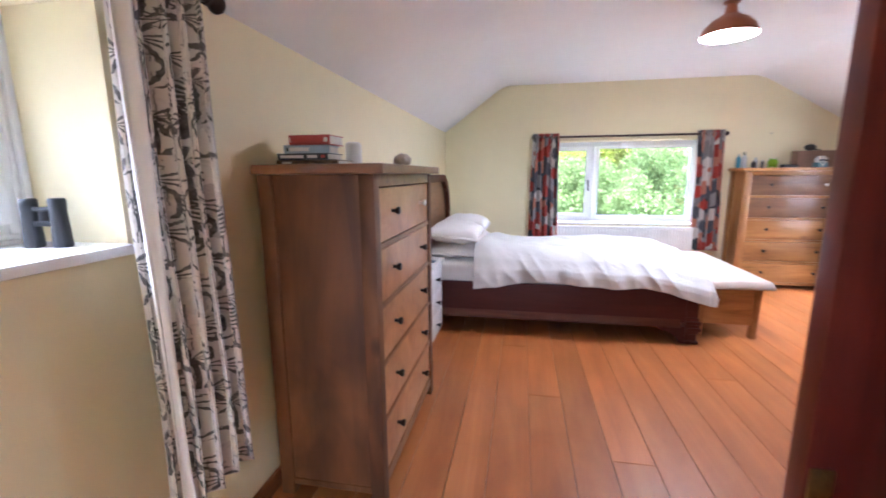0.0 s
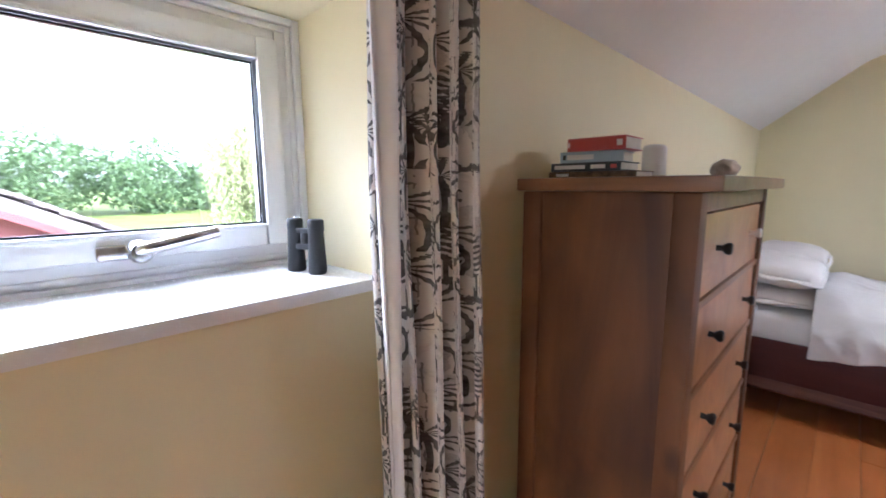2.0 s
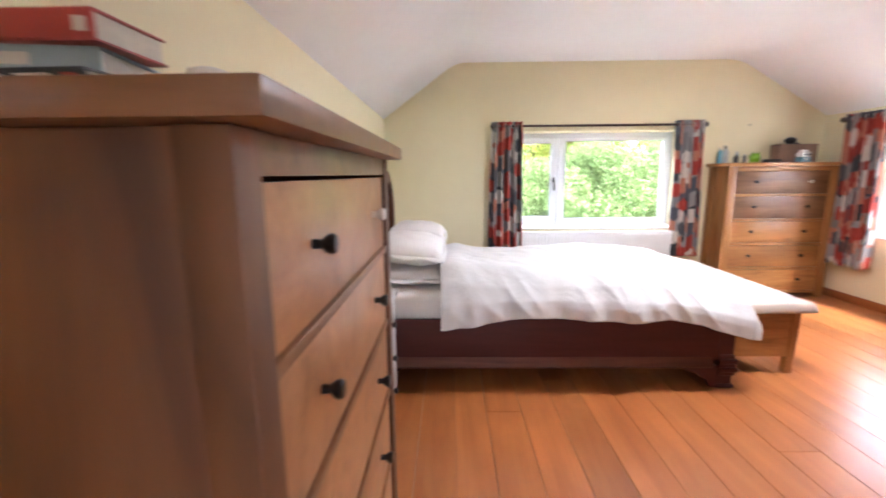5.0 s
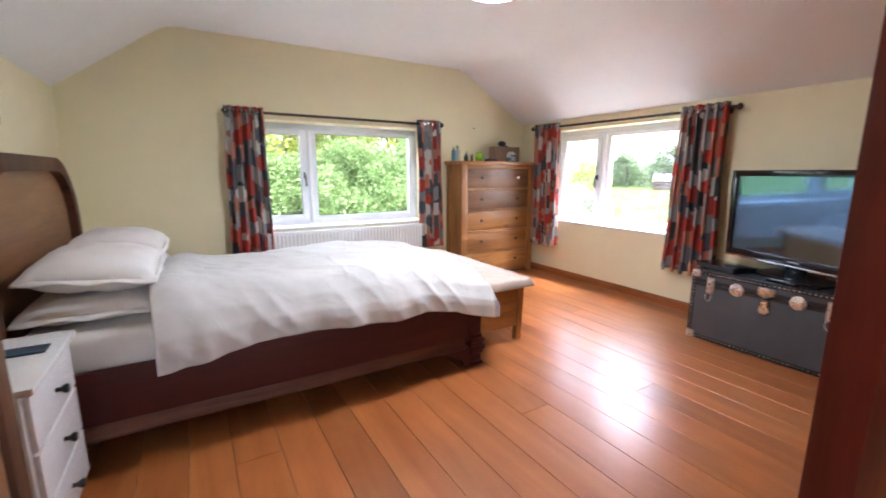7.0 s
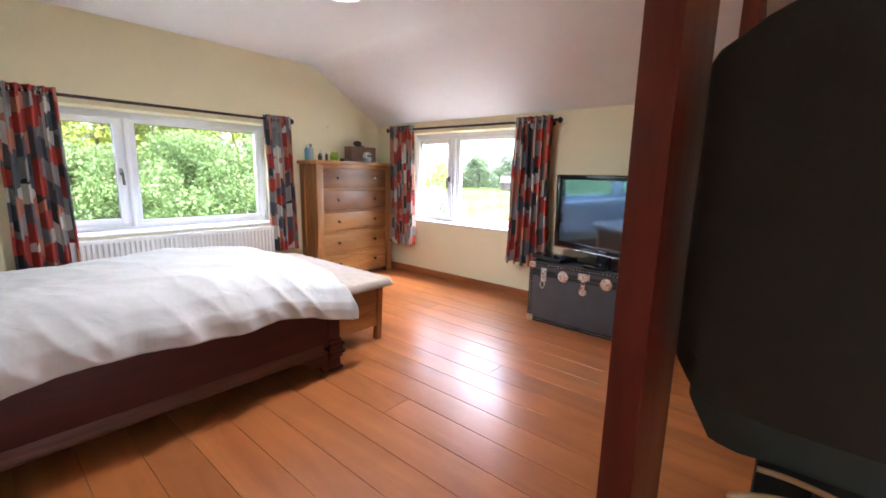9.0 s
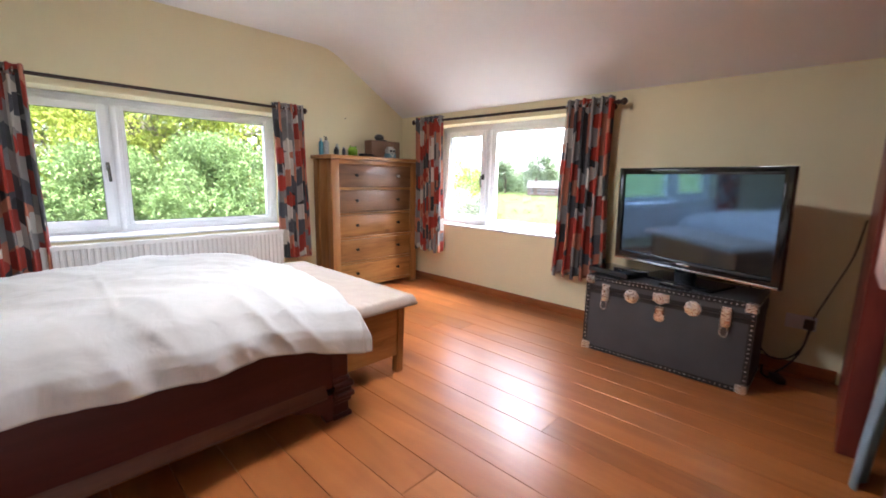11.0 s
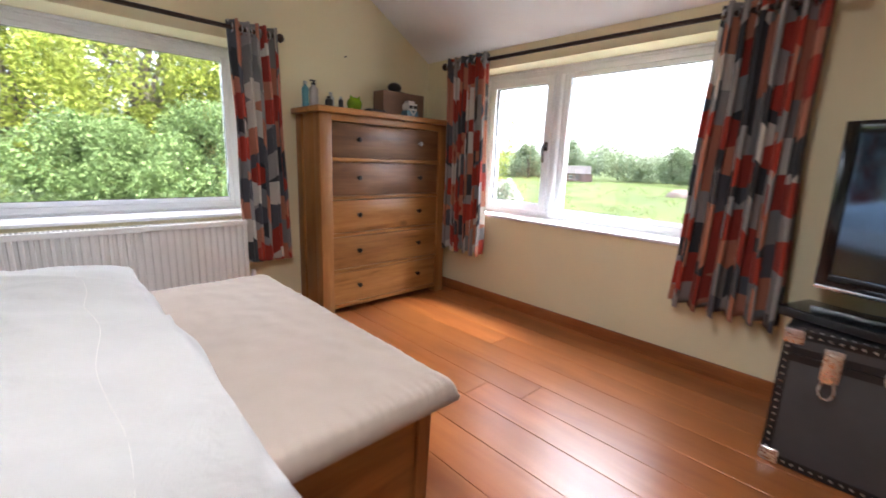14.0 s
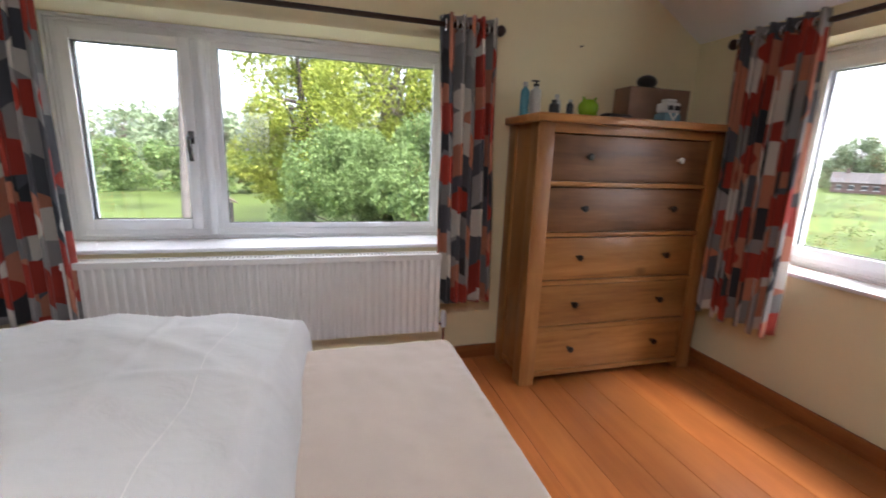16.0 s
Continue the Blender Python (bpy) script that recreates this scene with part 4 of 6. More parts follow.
# ---- curtains ----
def pattern_uv(nt, cw, ch, jitter=True, bow=0.0):
    """Splits the cloth into cells; gives cell-centred places in metres and a random number per cell."""
    tc = nt.nodes.new("ShaderNodeTexCoord")
    sp = nt.nodes.new("ShaderNodeSeparateXYZ")
    nt.links.new(tc.outputs["UV"], sp.inputs[0])
    u, v = sp.outputs["X"], sp.outputs["Y"]
    cu = math_node(nt, "FLOOR", math_node(nt, "DIVIDE", u, cw))
    wn1 = nt.nodes.new("ShaderNodeTexWhiteNoise")
    wn1.noise_dimensions = "1D"
    nt.links.new(cu, wn1.inputs["W"])
    v2 = math_node(nt, "ADD", v, math_node(nt, "MULTIPLY", wn1.outputs["Value"], ch if jitter else 0.0))
    if bow:
        xc = math_node(nt, "SUBTRACT", math_node(nt, "SUBTRACT", math_node(nt, "DIVIDE", u, cw), cu), 0.5)
        v2 = math_node(nt, "MULTIPLY_ADD", math_node(nt, "MULTIPLY", xc, xc), bow, v2)
    cv = math_node(nt, "FLOOR", math_node(nt, "DIVIDE", v2, ch))
    cb = nt.nodes.new("ShaderNodeCombineXYZ")
    nt.links.new(cu, cb.inputs[0])
    nt.links.new(cv, cb.inputs[1])
    wn2 = nt.nodes.new("ShaderNodeTexWhiteNoise")
    wn2.noise_dimensions = "2D"
    nt.links.new(cb.outputs[0], wn2.inputs["Vector"])
    x = math_node(nt, "SUBTRACT", math_node(nt, "SUBTRACT", u, math_node(nt, "MULTIPLY", cu, cw)), cw / 2)
    y = math_node(nt, "SUBTRACT", math_node(nt, "SUBTRACT", v2, math_node(nt, "MULTIPLY", cv, ch)), ch / 2)
    return tc.outputs["UV"], x, y, wn2.outputs["Value"]


def hypot_node(nt, x, y):
    return math_node(nt, "SQRT", math_node(nt, "ADD", math_node(nt, "MULTIPLY", x, x), math_node(nt, "MULTIPLY", y, y)))


def retro_fabric():
    m, nt, p = nodes_of("retro_print_cotton")
    uv, x, y, r = pattern_uv(nt, 0.085, 0.15, True, 0.20)
    red, char, grey, pale, terra = (0.30, 0.04, 0.028), (0.04, 0.043, 0.05), (0.29, 0.28, 0.275), (0.58, 0.55, 0.50), (0.44, 0.18, 0.115)
    slate, mid_ = (0.085, 0.09, 0.105), (0.20, 0.197, 0.20)
    base = ramp(nt, r, [(0.0, char), (0.16, grey), (0.30, terra), (0.42, slate), (0.54, pale), (0.64, mid_), (0.78, red), (0.86, grey), (0.93, terra)], True)
    uv2, x2, y2, r2 = pattern_uv(nt, 0.20, 0.24)
    d = hypot_node(nt, x2, math_node(nt, "MULTIPLY", y2, 1.15))
    disc = math_node(nt, "LESS_THAN", d, 0.082)
    pick = math_node(nt, "GREATER_THAN", r2, 0.42)
    dcol = ramp(nt, r2, [(0.0, red), (0.52, (0.36, 0.045, 0.03)), (0.78, pale), (0.85, (0.075, 0.08, 0.095)), (0.93, (0.36, 0.045, 0.03))], True)
    base = mix(nt, math_node(nt, "MULTIPLY", disc, pick), base, dcol)
    weave = noise_node(nt, uv, 900, 2)
    nt.links.new(mix(nt, 0.15, base, ramp(nt, weave, [(0.3, (0.1, 0.1, 0.1)), (0.7, (0.6, 0.6, 0.6))]), "SOFT_LIGHT"), p.inputs["Base Color"])
    p.inputs["Roughness"].default_value, p.inputs["Sheen Weight"].default_value = 0.85, 0.15
    p.inputs["Specular IOR Level"].default_value = 0.2
    bump(nt, p, weave, 0.15, 0.002)
    return m


def jungle_fabric():
    """White cotton printed in grey and black: palms, bamboo canes, striped shapes and soft washes."""
    m, nt, p = nodes_of("jungle_print_cotton")

    def M(op, a, b=None, c=None):
        return math_node(nt, op, a, b, c)

    def wobble(v, n, k):
        return M("MULTIPLY_ADD", M("SUBTRACT", n, 0.5), k, v)

    def most(*v):
        out = v[0]
        for q in v[1:]:
            out = M("MAXIMUM", out, q)
        return out

    def palms(cw, ch, reach, keep):
        uv, x, y, r = pattern_uv(nt, cw, ch)
        y = M("MULTIPLY_ADD", M("FRACT", M("MULTIPLY", r, 7.3)), ch * 0.3, M("ADD", y, -ch * 0.28))
        x = M("MULTIPLY_ADD", M("FRACT", M("MULTIPLY", r, 13.7)), cw * 0.3, M("ADD", x, -cw * 0.15))
        x = M("MULTIPLY", x, 0.62)
        d0 = hypot_node(nt, x, y)
        yd = M("MULTIPLY_ADD", M("MULTIPLY", d0, d0), 9.0, y)
        ang, d = M("ARCTAN2", yd, x), hypot_node(nt, x, yd)
        blades = M("SINE", M("MULTIPLY_ADD", ang, 11.0, M("MULTIPLY", r, 40.0)))
        feather = M("MULTIPLY", M("SINE", M("MULTIPLY", d, 900.0)), 0.25)
        frond = M("GREATER_THAN", M("ADD", blades, feather), M("MULTIPLY_ADD", d, 1.1 / reach, -0.25))
        frond = M("MULTIPLY", M("MULTIPLY", frond, M("LESS_THAN", d, reach)), M("GREATER_THAN", yd, -reach * 0.55))
        stem_x = M("ABSOLUTE", M("MULTIPLY_ADD", M("SINE", M("MULTIPLY", y, 30.0)), 0.003, x))
        stem = M("MULTIPLY", M("LESS_THAN", stem_x, 0.0022), M("LESS_THAN", y, 0.0))
        return M("MULTIPLY", M("MAXIMUM", frond, stem), M("GREATER_THAN", r, keep))

    uv, x, y, r = pattern_uv(nt, 0.19, 0.27)
    broad, fine, grit = noise_node(nt, uv, 16, 4, 0.6, 1.0), noise_node(nt, uv, 70, 3), noise_node(nt, uv, 260, 3)
    tall = palms(0.145, 0.15, 0.046, 0.25)
    small = palms(0.11, 0.115, 0.030, 0.62)
    # canes with rings
    uv3, cx, cy, cr = pattern_uv(nt, 0.066, 0.062)
    cxx = wobble(M("ADD", cx, M("MULTIPLY_ADD", M("FRACT", M("MULTIPLY", cr, 3.0)), 0.01, -0.005)), fine, 0.006)
    cane = M("MULTIPLY", M("LESS_THAN", M("ABSOLUTE", M("SUBTRACT", M("ABSOLUTE", cxx), 0.006)), 0.0011), M("GREATER_THAN", broad, 0.47))
    ring = M("MULTIPLY", M("MULTIPLY", M("LESS_THAN", M("ABSOLUTE", wobble(cy, fine, 0.004)), 0.0018), M("LESS_THAN", M("ABSOLUTE", cxx), 0.008)), M("GREATER_THAN", broad, 0.47))
    # striped shapes in mirrored pairs
    ax = M("SUBTRACT", M("ABSOLUTE", x), 0.042)
    ell = hypot_node(nt, M("DIVIDE", wobble(ax, fine, 0.012), 0.024), M("DIVIDE", wobble(y, fine, 0.02), 0.046))
    stripe = M("GREATER_THAN", M("SINE", M("MULTIPLY_ADD", wobble(y, fine, 0.01), 520.0, M("MULTIPLY", ax, 300.0))), -0.05)
    pick = M("LESS_THAN", r, 0.55)
    striped = M("MULTIPLY", M("MULTIPLY", M("LESS_THAN", ell, 1.0), stripe), pick)
    legs = M("MULTIPLY", M("MULTIPLY", M("LESS_THAN", M("ABSOLUTE", M("ADD", y, 0.062)), 0.026), M("LESS_THAN", M("ABSOLUTE", M("SUBTRACT", M("ABSOLUTE", ax), 0.010)), 0.003)), pick)
    # brushed bodies between them, and ground strokes
    ell2 = hypot_node(nt, M("DIVIDE", wobble(x, broad, 0.05), 0.036), M("DIVIDE", wobble(M("ADD", y, -0.035), broad, 0.07), 0.078))
    body = M("MULTIPLY", M("MULTIPLY", M("LESS_THAN", ell2, 1.0), M("MULTIPLY_ADD", grit, 0.9, 0.12)), M("MULTIPLY_ADD", fine, 1.0, 0.1))
    ground = M("MULTIPLY", M("LESS_THAN", M("ABSOLUTE", wobble(M("ADD", y, 0.09), fine, 0.03)), M("MULTIPLY", grit, 0.014)), M("LESS_THAN", M("ABSOLUTE", x), 0.07))
    wash = M("MULTIPLY", ramp(nt, broad, [(0.57, (0, 0, 0)), (0.72, (1, 1, 1))]), M("MULTIPLY_ADD", grit, 0.8, 0.02))
    line = M("MULTIPLY", most(tall, small, striped, legs), M("MULTIPLY_ADD", fine, 0.5, 0.62))
    soft = M("MULTIPLY", most(body, ground, M("MULTIPLY", most(cane, ring), 0.7), wash), 0.85)
    ink = M("MINIMUM", M("MAXIMUM", line, soft), 1.0)
    nt.links.new(mix(nt, ink, (0.66, 0.63, 0.585), (0.035, 0.034, 0.037)), p.inputs["Base Color"])
    p.inputs["Roughness"].default_value, p.inputs["Specular IOR Level"].default_value = 0.85, 0.2
    bump(nt, p, noise_node(nt, uv, 900, 2), 0.12, 0.002)
    return m


M_RETRO, M_JUNGLE = retro_fabric(), jungle_fabric()
M_LINING = cloth("white_curtain_lining", (0.8, 0.8, 0.8))


def curtain(name, m, w, z0, z1, folds, amp, material, label, seed, flare=1.0, lining=False, rings=True, skew=0.0):
    """A curtain in its own axes: x along the pole, y towards the room, z up from the floor."""
    c = thing(name, (0, 0, 0), label, "curtain", "curtains")
    c.matrix_basis = m
    bm = bmesh.new()
    flat = w * 2.4

    def f(u, v):
        ph = 2 * math.pi * folds * (u + 0.018 * fract_noise(u * 4, v * 1.3, seed))
        a = amp * (1 + 0.35 * fract_noise(u * 5, v * 1.5, seed + 3)) * (0.85 + 0.35 * (1 - v))
        ww = w * (1 + (flare - 1) * (1 - v))
        x = (u - 0.5) * ww + 0.34 * amp * math.sin(2 * ph) + 0.012 * fract_noise(u * 3, v * 2.5, seed + 7) + skew * (1 - v)
        hem = 0.012 * math.sin(ph + 1) * (1 - v) + 0.012 * fract_noise(u * 6, 0, seed)
        return Vector((x, a * math.sin(ph), z0 + (z1 - z0) * v + hem * (1 - v)))
    sheet(bm, folds * 14, 44, f, lambda u, v: (u * flat + seed * 0.37, v * (z1 - z0) + seed * 0.21))
    ob = part("cloth", bm, material, c, "", 80)
    thicken(ob, 0.003)
    if lining:
        lb = bmesh.new()
        sheet(lb, 10, 30, lambda u, v: Vector((-w / 2 - 0.022 + u * 0.03 + 0.006 * math.sin(v * 5 + u * 4) + skew * (1 - v), -amp * 0.9 + 0.012 * math.sin(u * 6), z0 + 0.01 + (z1 - z0 - 0.01) * v)))
        thicken(part("lining", lb, M_LINING, c, "plain white lining", 80), 0.003)
    if rings:
        for k in range(folds):
            for s in (0.25, 0.75):
                rb = bmesh.new()
                x = ((k + s) / folds - 0.5) * w
                mm = Matrix.Translation((x, 0, z1 - 0.045)) @ Matrix.Rotation(math.pi / 2, 4, "Y")
                n = 18
                vs = [[rb.verts.new(mm @ Vector(((0.024 + 0.005 * math.cos(b)) * math.cos(a), (0.024 + 0.005 * math.cos(b)) * math.sin(a), 0.006 * math.sin(b)))) for b in [2 * math.pi * q / 6 for q in range(6)]] for a in [2 * math.pi * q / n for q in range(n)]]
                for i in range(n):
                    for j in range(6):
                        rb.faces.new((vs[i][j], vs[(i + 1) % n][j], vs[(i + 1) % n][(j + 1) % 6], vs[i][(j + 1) % 6]))
                part("eyelet", rb, M_CHROME, c)
    return c


def pole(a, b, label, wall_dir, brackets):
    a, b = Vector(a), Vector(b)
    p = thing("curtain_pole", a, label, "curtain pole", "curtain poles")
    part("rod", rod(bmesh.new(), (0, 0, 0), b - a, 0.012, seg=18), M_ROD, p)
    d = (b - a).normalized()
    for at, s in ((Vector(), -1), (b - a, 1)):
        m = Matrix.Translation(at) @ (d * s).to_track_quat("Z", "Y").to_matrix().to_4x4()
        part("finial", lathe(bmesh.new(), [(0.0, -0.004), (0.017, 0), (0.017, 0.012), (0.011, 0.018), (0.013, 0.024), (0.024, 0.038), (0.026, 0.048), (0.02, 0.06), (0.009, 0.068), (0, 0.072)], m, 20), M_ROD, p)
    for f in brackets:
        q = (b - a) * f
        bb = rod(bmesh.new(), q + Vector((0, 0, -0.014)), q + Vector(wall_dir) + Vector((0, 0, -0.014)), 0.007)
        rod(bb, q + Vector(wall_dir) * 0.93 + Vector((0, 0, -0.014)), q + Vector(wall_dir) * 0.998 + Vector((0, 0, -0.014)), 0.022)
        part("bracket", bb, M_ROD, p)


PY, PX = YF - 0.088, XR - 0.105
pole((0.28, PY, 1.703), (2.31, PY, 1.703), "dark bronze curtain pole above the wide window", (0, 0.088, 0), (0.03, 0.97))
pole((PX, 5.14, 1.703), (PX, 3.02, 1.69), "dark bronze curtain pole above the field window", (0.105, 0, 0), (0.03, 0.97))
curtain("curtain", pose(0.378, PY, 0, 0, 0, 180), 0.315, 0.375, 1.745, 5, 0.044, M_RETRO, "retro print curtain in red, grey and black, drawn aside", 1, 1.12)
curtain("curtain", pose(2.20, PY, 0, 0, 0, 180), 0.255, 0.375, 1.745, 5, 0.042, M_RETRO, "retro print curtain in red, grey and black, drawn aside", 2, 1.08, skew=-0.025)
curtain("curtain", pose(PX, 4.96, 0, 0, 0, -90), 0.40, 0.365, 1.745, 6, 0.048, M_RETRO, "retro print curtain in red, grey and black, drawn aside", 3, 1.05, skew=0.03)
curtain("curtain", pose(PX, 3.235, 0, 0, 0, -90), 0.37, 0.365, 1.735, 6, 0.054, M_RETRO, "retro print curtain in red, grey and black, drawn aside", 5, 1.22)
JX = XL + 0.135
pole((JX, 1.13, 1.735), (JX, 0.02, 1.735), "dark bronze curtain pole above the small window", (-0.135, 0, 0), (0.03, 0.97))
curtain("curtain", pose(JX, 0.968, 0, 0, 0, 90), 0.236, 0.42, 1.775, 4, 0.034, M_JUNGLE, "white curtain printed with grey palms and zebras", 4, 1.08, lining=True, skew=0.015)


# ---- radiator ----
def radiator():
    r = thing("radiator", (0.50, YF - 0.105, 0.205), "white ribbed panel radiator under the wide window", "radiator")
    W, H, D = 1.60, 0.43, 0.075
    bm = bmesh.new()
    n = 44
    prof = []
    for k in range(n):
        x0 = 0.02 + k * (W - 0.04) / n
        p = (W - 0.04) / n
        prof += [(x0, 0.0), (x0 + p * 0.28, 0.0), (x0 + p * 0.42, 0.013), (x0 + p * 0.78, 0.013), (x0 + p * 0.92, 0.0)]
    prof = [(0.0, 0.004), *prof, (W - 0.02, 0.0), (W, 0.004)]
    rows = []
    for z, e in ((0.012, 1), (0.03, 0), (H - 0.045, 0), (H - 0.025, 1)):
        rows.append([bm.verts.new((x, 0.006 if e else y, z)) for x, y in prof])
    for a, b in zip(rows, rows[1:]):
        for i in range(len(prof) - 1):
            bm.faces.new((a[i], a[i + 1], b[i + 1], b[i]))
    part("panel", bm, M_RAD, r, "", 25)
    part("casing", boxes(((0.0, 0.014, 0.01), (W, 0.022, H - 0.02)), ((0.0, 0.022, 0.0), (0.012, D, H - 0.01)), ((W - 0.012, 0.022, 0.0), (W, D, H - 0.01)), ((0.012, D - 0.01, 0.01), (W - 0.012, D, H - 0.02))), M_RAD, r)
    gb = boxes(((-0.003, -0.004, H - 0.028), (W + 0.003, 0.010, H)), ((-0.003, D - 0.012, H - 0.02), (W + 0.003, D, H)))
    for k in range(90):
        x = 0.004 + k * (W - 0.008) / 90
        box(gb, (x, 0.010, H - 0.006), (x + 0.006, D - 0.012, H - 0.001))
    part("top_grille", gb, M_RAD, r)
    vb = rod(bmesh.new(), (W + 0.035, 0.04, -0.204), (W + 0.035, 0.04, 0.045), 0.0075)
    rod(vb, (W, 0.04, 0.04), (W + 0.035, 0.04, 0.04), 0.009)
    part("pipe", vb, M_CHROME, r)
    part("valve", lathe(bmesh.new(), [(0.0, -0.03), (0.014, -0.03), (0.016, -0.01), (0.016, 0.045), (0.012, 0.06), (0, 0.062)], Matrix.Translation((W + 0.035, 0.04, 0.05)), 16), M_GLOSS, r)
    wb = boxes(((0.3, D, 0.1), (0.34, 0.104, 0.3)), ((W - 0.34, D, 0.1), (W - 0.3, 0.104, 0.3)))
    part("wall_bracket", wb, M_RAD, r)


radiator()

# ---- pendant lamp ----
M_COPPER = plain("terracotta_enamel", (0.42, 0.15, 0.075), 0.35, 0.0, 0.08, 10)
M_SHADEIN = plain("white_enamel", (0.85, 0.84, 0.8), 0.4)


def pendant():
    p = thing("pendant_lamp", (1.375, 3.21, FLAT), "terracotta enamelled pendant lamp switched on over the floor", "ceiling lamp")
    part("ceiling_rose", lathe(bmesh.new(), [(0, 0.002), (0.045, 0.002), (0.045, -0.008), (0.02, -0.022), (0, -0.022)], Matrix(), 24), M_COPPER, p)
    prof = [(0.0, -0.018), (0.030, -0.019), (0.036, -0.066), (0.062, -0.088), (0.105, -0.112), (0.143, -0.150), (0.164, -0.196), (0.166, -0.206)]
    part("shade", lathe(bmesh.new(), prof, Matrix(), 40), M_COPPER, p, "", 60)
    inner = [(r * 0.97 - 0.001 if r else 0, h - 0.004) for r, h in prof[:-1]] + [(0.161, -0.2055)]
    part("shade_lining", lathe(bmesh.new(), inner, Matrix(), 40), M_SHADEIN, p, "white enamel inside", 60)
    part("diffuser", lathe(bmesh.new(), [(0.0, -0.2025), (0.09, -0.2015), (0.157, -0.198)], Matrix(), 40), M_DIFF, p, "glowing white diffuser")


M_DIFF, dnt, dp = nodes_of("glowing_diffuser")
dp.inputs["Base Color"].default_value = (0.85, 0.84, 0.8, 1)
dp.inputs["Emission Color"].default_value = (1.0, 0.95, 0.88, 1)
dp.inputs["Emission Strength"].default_value = 8.5
pendant()


# ---- small things ----
def book(at, turn, w, d, h, cover, label, band=None):
    b = thing("book", at, label, "book", "stacked books", "", turn)
    part("page_block", one((0.004, 0.006, 0.003), (w - 0.004, d - 0.003, h - 0.003), 0.001), M_PAGES, b, "cream page block")
    cm = boxes(((0, 0, 0), (w, d, 0.003)), ((0, 0, h - 0.003), (w, d, h)), ((0, 0, 0.003), (w, 0.004, h - 0.003)), bev=0.0008)
    part("cover", cm, cover, b)
    if band:
        for x0, x1, mat in band:
            part("spine_print", one((x0 * w, -0.0012, h * 0.28), (x1 * w, 0.0005, h * 0.72), 0.0003), mat, b)


M_PAGES = plain("page_edges", (0.6, 0.55, 0.46), 0.8, 0, 0.1, 40, 0.2, 600)
M_BREDD = plain("red_book_cover", (0.36, 0.045, 0.035), 0.4)
M_BBLUE = plain("pale_blue_book_cover", (0.30, 0.36, 0.40), 0.4)
M_BBLACK = plain("black_book_cover", (0.02, 0.022, 0.028), 0.4)
M_BGOLD = plain("brown_gold_book_cover", (0.12, 0.07, 0.03), 0.5, 0, 0.6, 60)
M_PALE = plain("pale_print", (0.6, 0.55, 0.5), 0.6)
z = 1.3105
for w, d, h, mat, dx, dy, tt, lab, band in (
        (0.25, 0.14, 0.018, M_BGOLD, -0.012, 0.0, 1, "brown and gold paperback at the bottom of the stack", [(0.1, 0.25, M_PALE)]),
        (0.205, 0.13, 0.024, M_BBLACK, -0.003, -0.004, -1, "black paperback with pale lettering on the stack", [(0.06, 0.52, M_PALE), (0.6, 0.8, M_PALE), (0.87, 0.95, M_BREDD)]),
        (0.175, 0.13, 0.031, M_BBLUE, 0.02, 0.006, 8, "pale blue hardback on the stack", [(0.05, 0.1, M_BBLACK), (0.12, 0.55, M_PALE)]),
        (0.165, 0.125, 0.036, M_BREDD, 0.04, 0.01, 0, "red hardback on top of the book stack", [(0.02, 0.04, M_PALE), (0.86, 0.95, M_PALE)])):
    book((-0.81 + dx, 1.55 + dy, z), tt, w, d, h, mat, lab, band)
    z += h + 0.0005

M_SPEAKER = cloth("white_speaker_mesh", (0.72, 0.70, 0.68), 0.8, 0.04, 900)
sp_ = thing("smart_speaker", (-0.61, 1.80, 1.3105), "small white cylindrical speaker on the chest", "speaker")
part("body", lathe(bmesh.new(), [(0, 0.002), (0.030, 0.002), (0.034, 0.008), (0.034, 0.085), (0.030, 0.096), (0.018, 0.100), (0, 0.101)], Matrix(), 28), M_SPEAKER, sp_, "", 60)
part("base_ring", lathe(bmesh.new(), [(0.0, 0.0), (0.033, 0.0), (0.035, 0.006), (0.033, 0.010), (0, 0.010)], Matrix(), 28), M_BRASS, sp_)
sb_ = bmesh.new()
bmesh.ops.create_icosphere(sb_, subdivisions=4, radius=1)
for v in sb_.verts:
    n_ = 1 + 0.12 * fract_noise(v.co.x * 2, v.co.y * 2, v.co.z * 2)
    v.co = Vector((v.co.x * 0.042 * n_, v.co.y * 0.055 * n_, max(0.0, 0.03 + v.co.z * 0.034 * n_)))
M_STONE = plain("beige_stone", (0.38, 0.31, 0.25), 0.7, 0, 0.2, 14, 0.4, 90)
st_ = tagged(part("pebble", sb_, M_STONE, None, "", 70), "rounded beige stone lying on the chest", "stone")
st_.location = (-0.485, 2.12, 1.3105)

# binoculars on the sill
bn = thing("binoculars", (XL - 0.128, 0.855, W3[2] + 0.0285), "black rubber binoculars standing on the window sill", "binoculars", "", "", 102)
for s in (-1, 1):
    part("barrel", lathe(bmesh.new(), [(0, 0), (0.0175, 0.0), (0.0195, 0.004), (0.0185, 0.035), (0.017, 0.065), (0.016, 0.09), (0.017, 0.092), (0.017, 0.112), (0.014, 0.115), (0, 0.112)], Matrix.Translation((0, s * 0.033, 0)), 22), M_BINO, bn, "", 50)
part("bridge", one((-0.012, -0.02, 0.05), (0.012, 0.02, 0.062), 0.003), M_BINO, bn)
part("eyepiece_bridge", one((-0.01, -0.02, 0.085), (0.01, 0.02, 0.095), 0.003), M_BINO, bn)
part("focus_wheel", rod(bmesh.new(), (0, 0, 0.062), (0, 0, 0.085), 0.011, seg=20), M_BINO, bn)

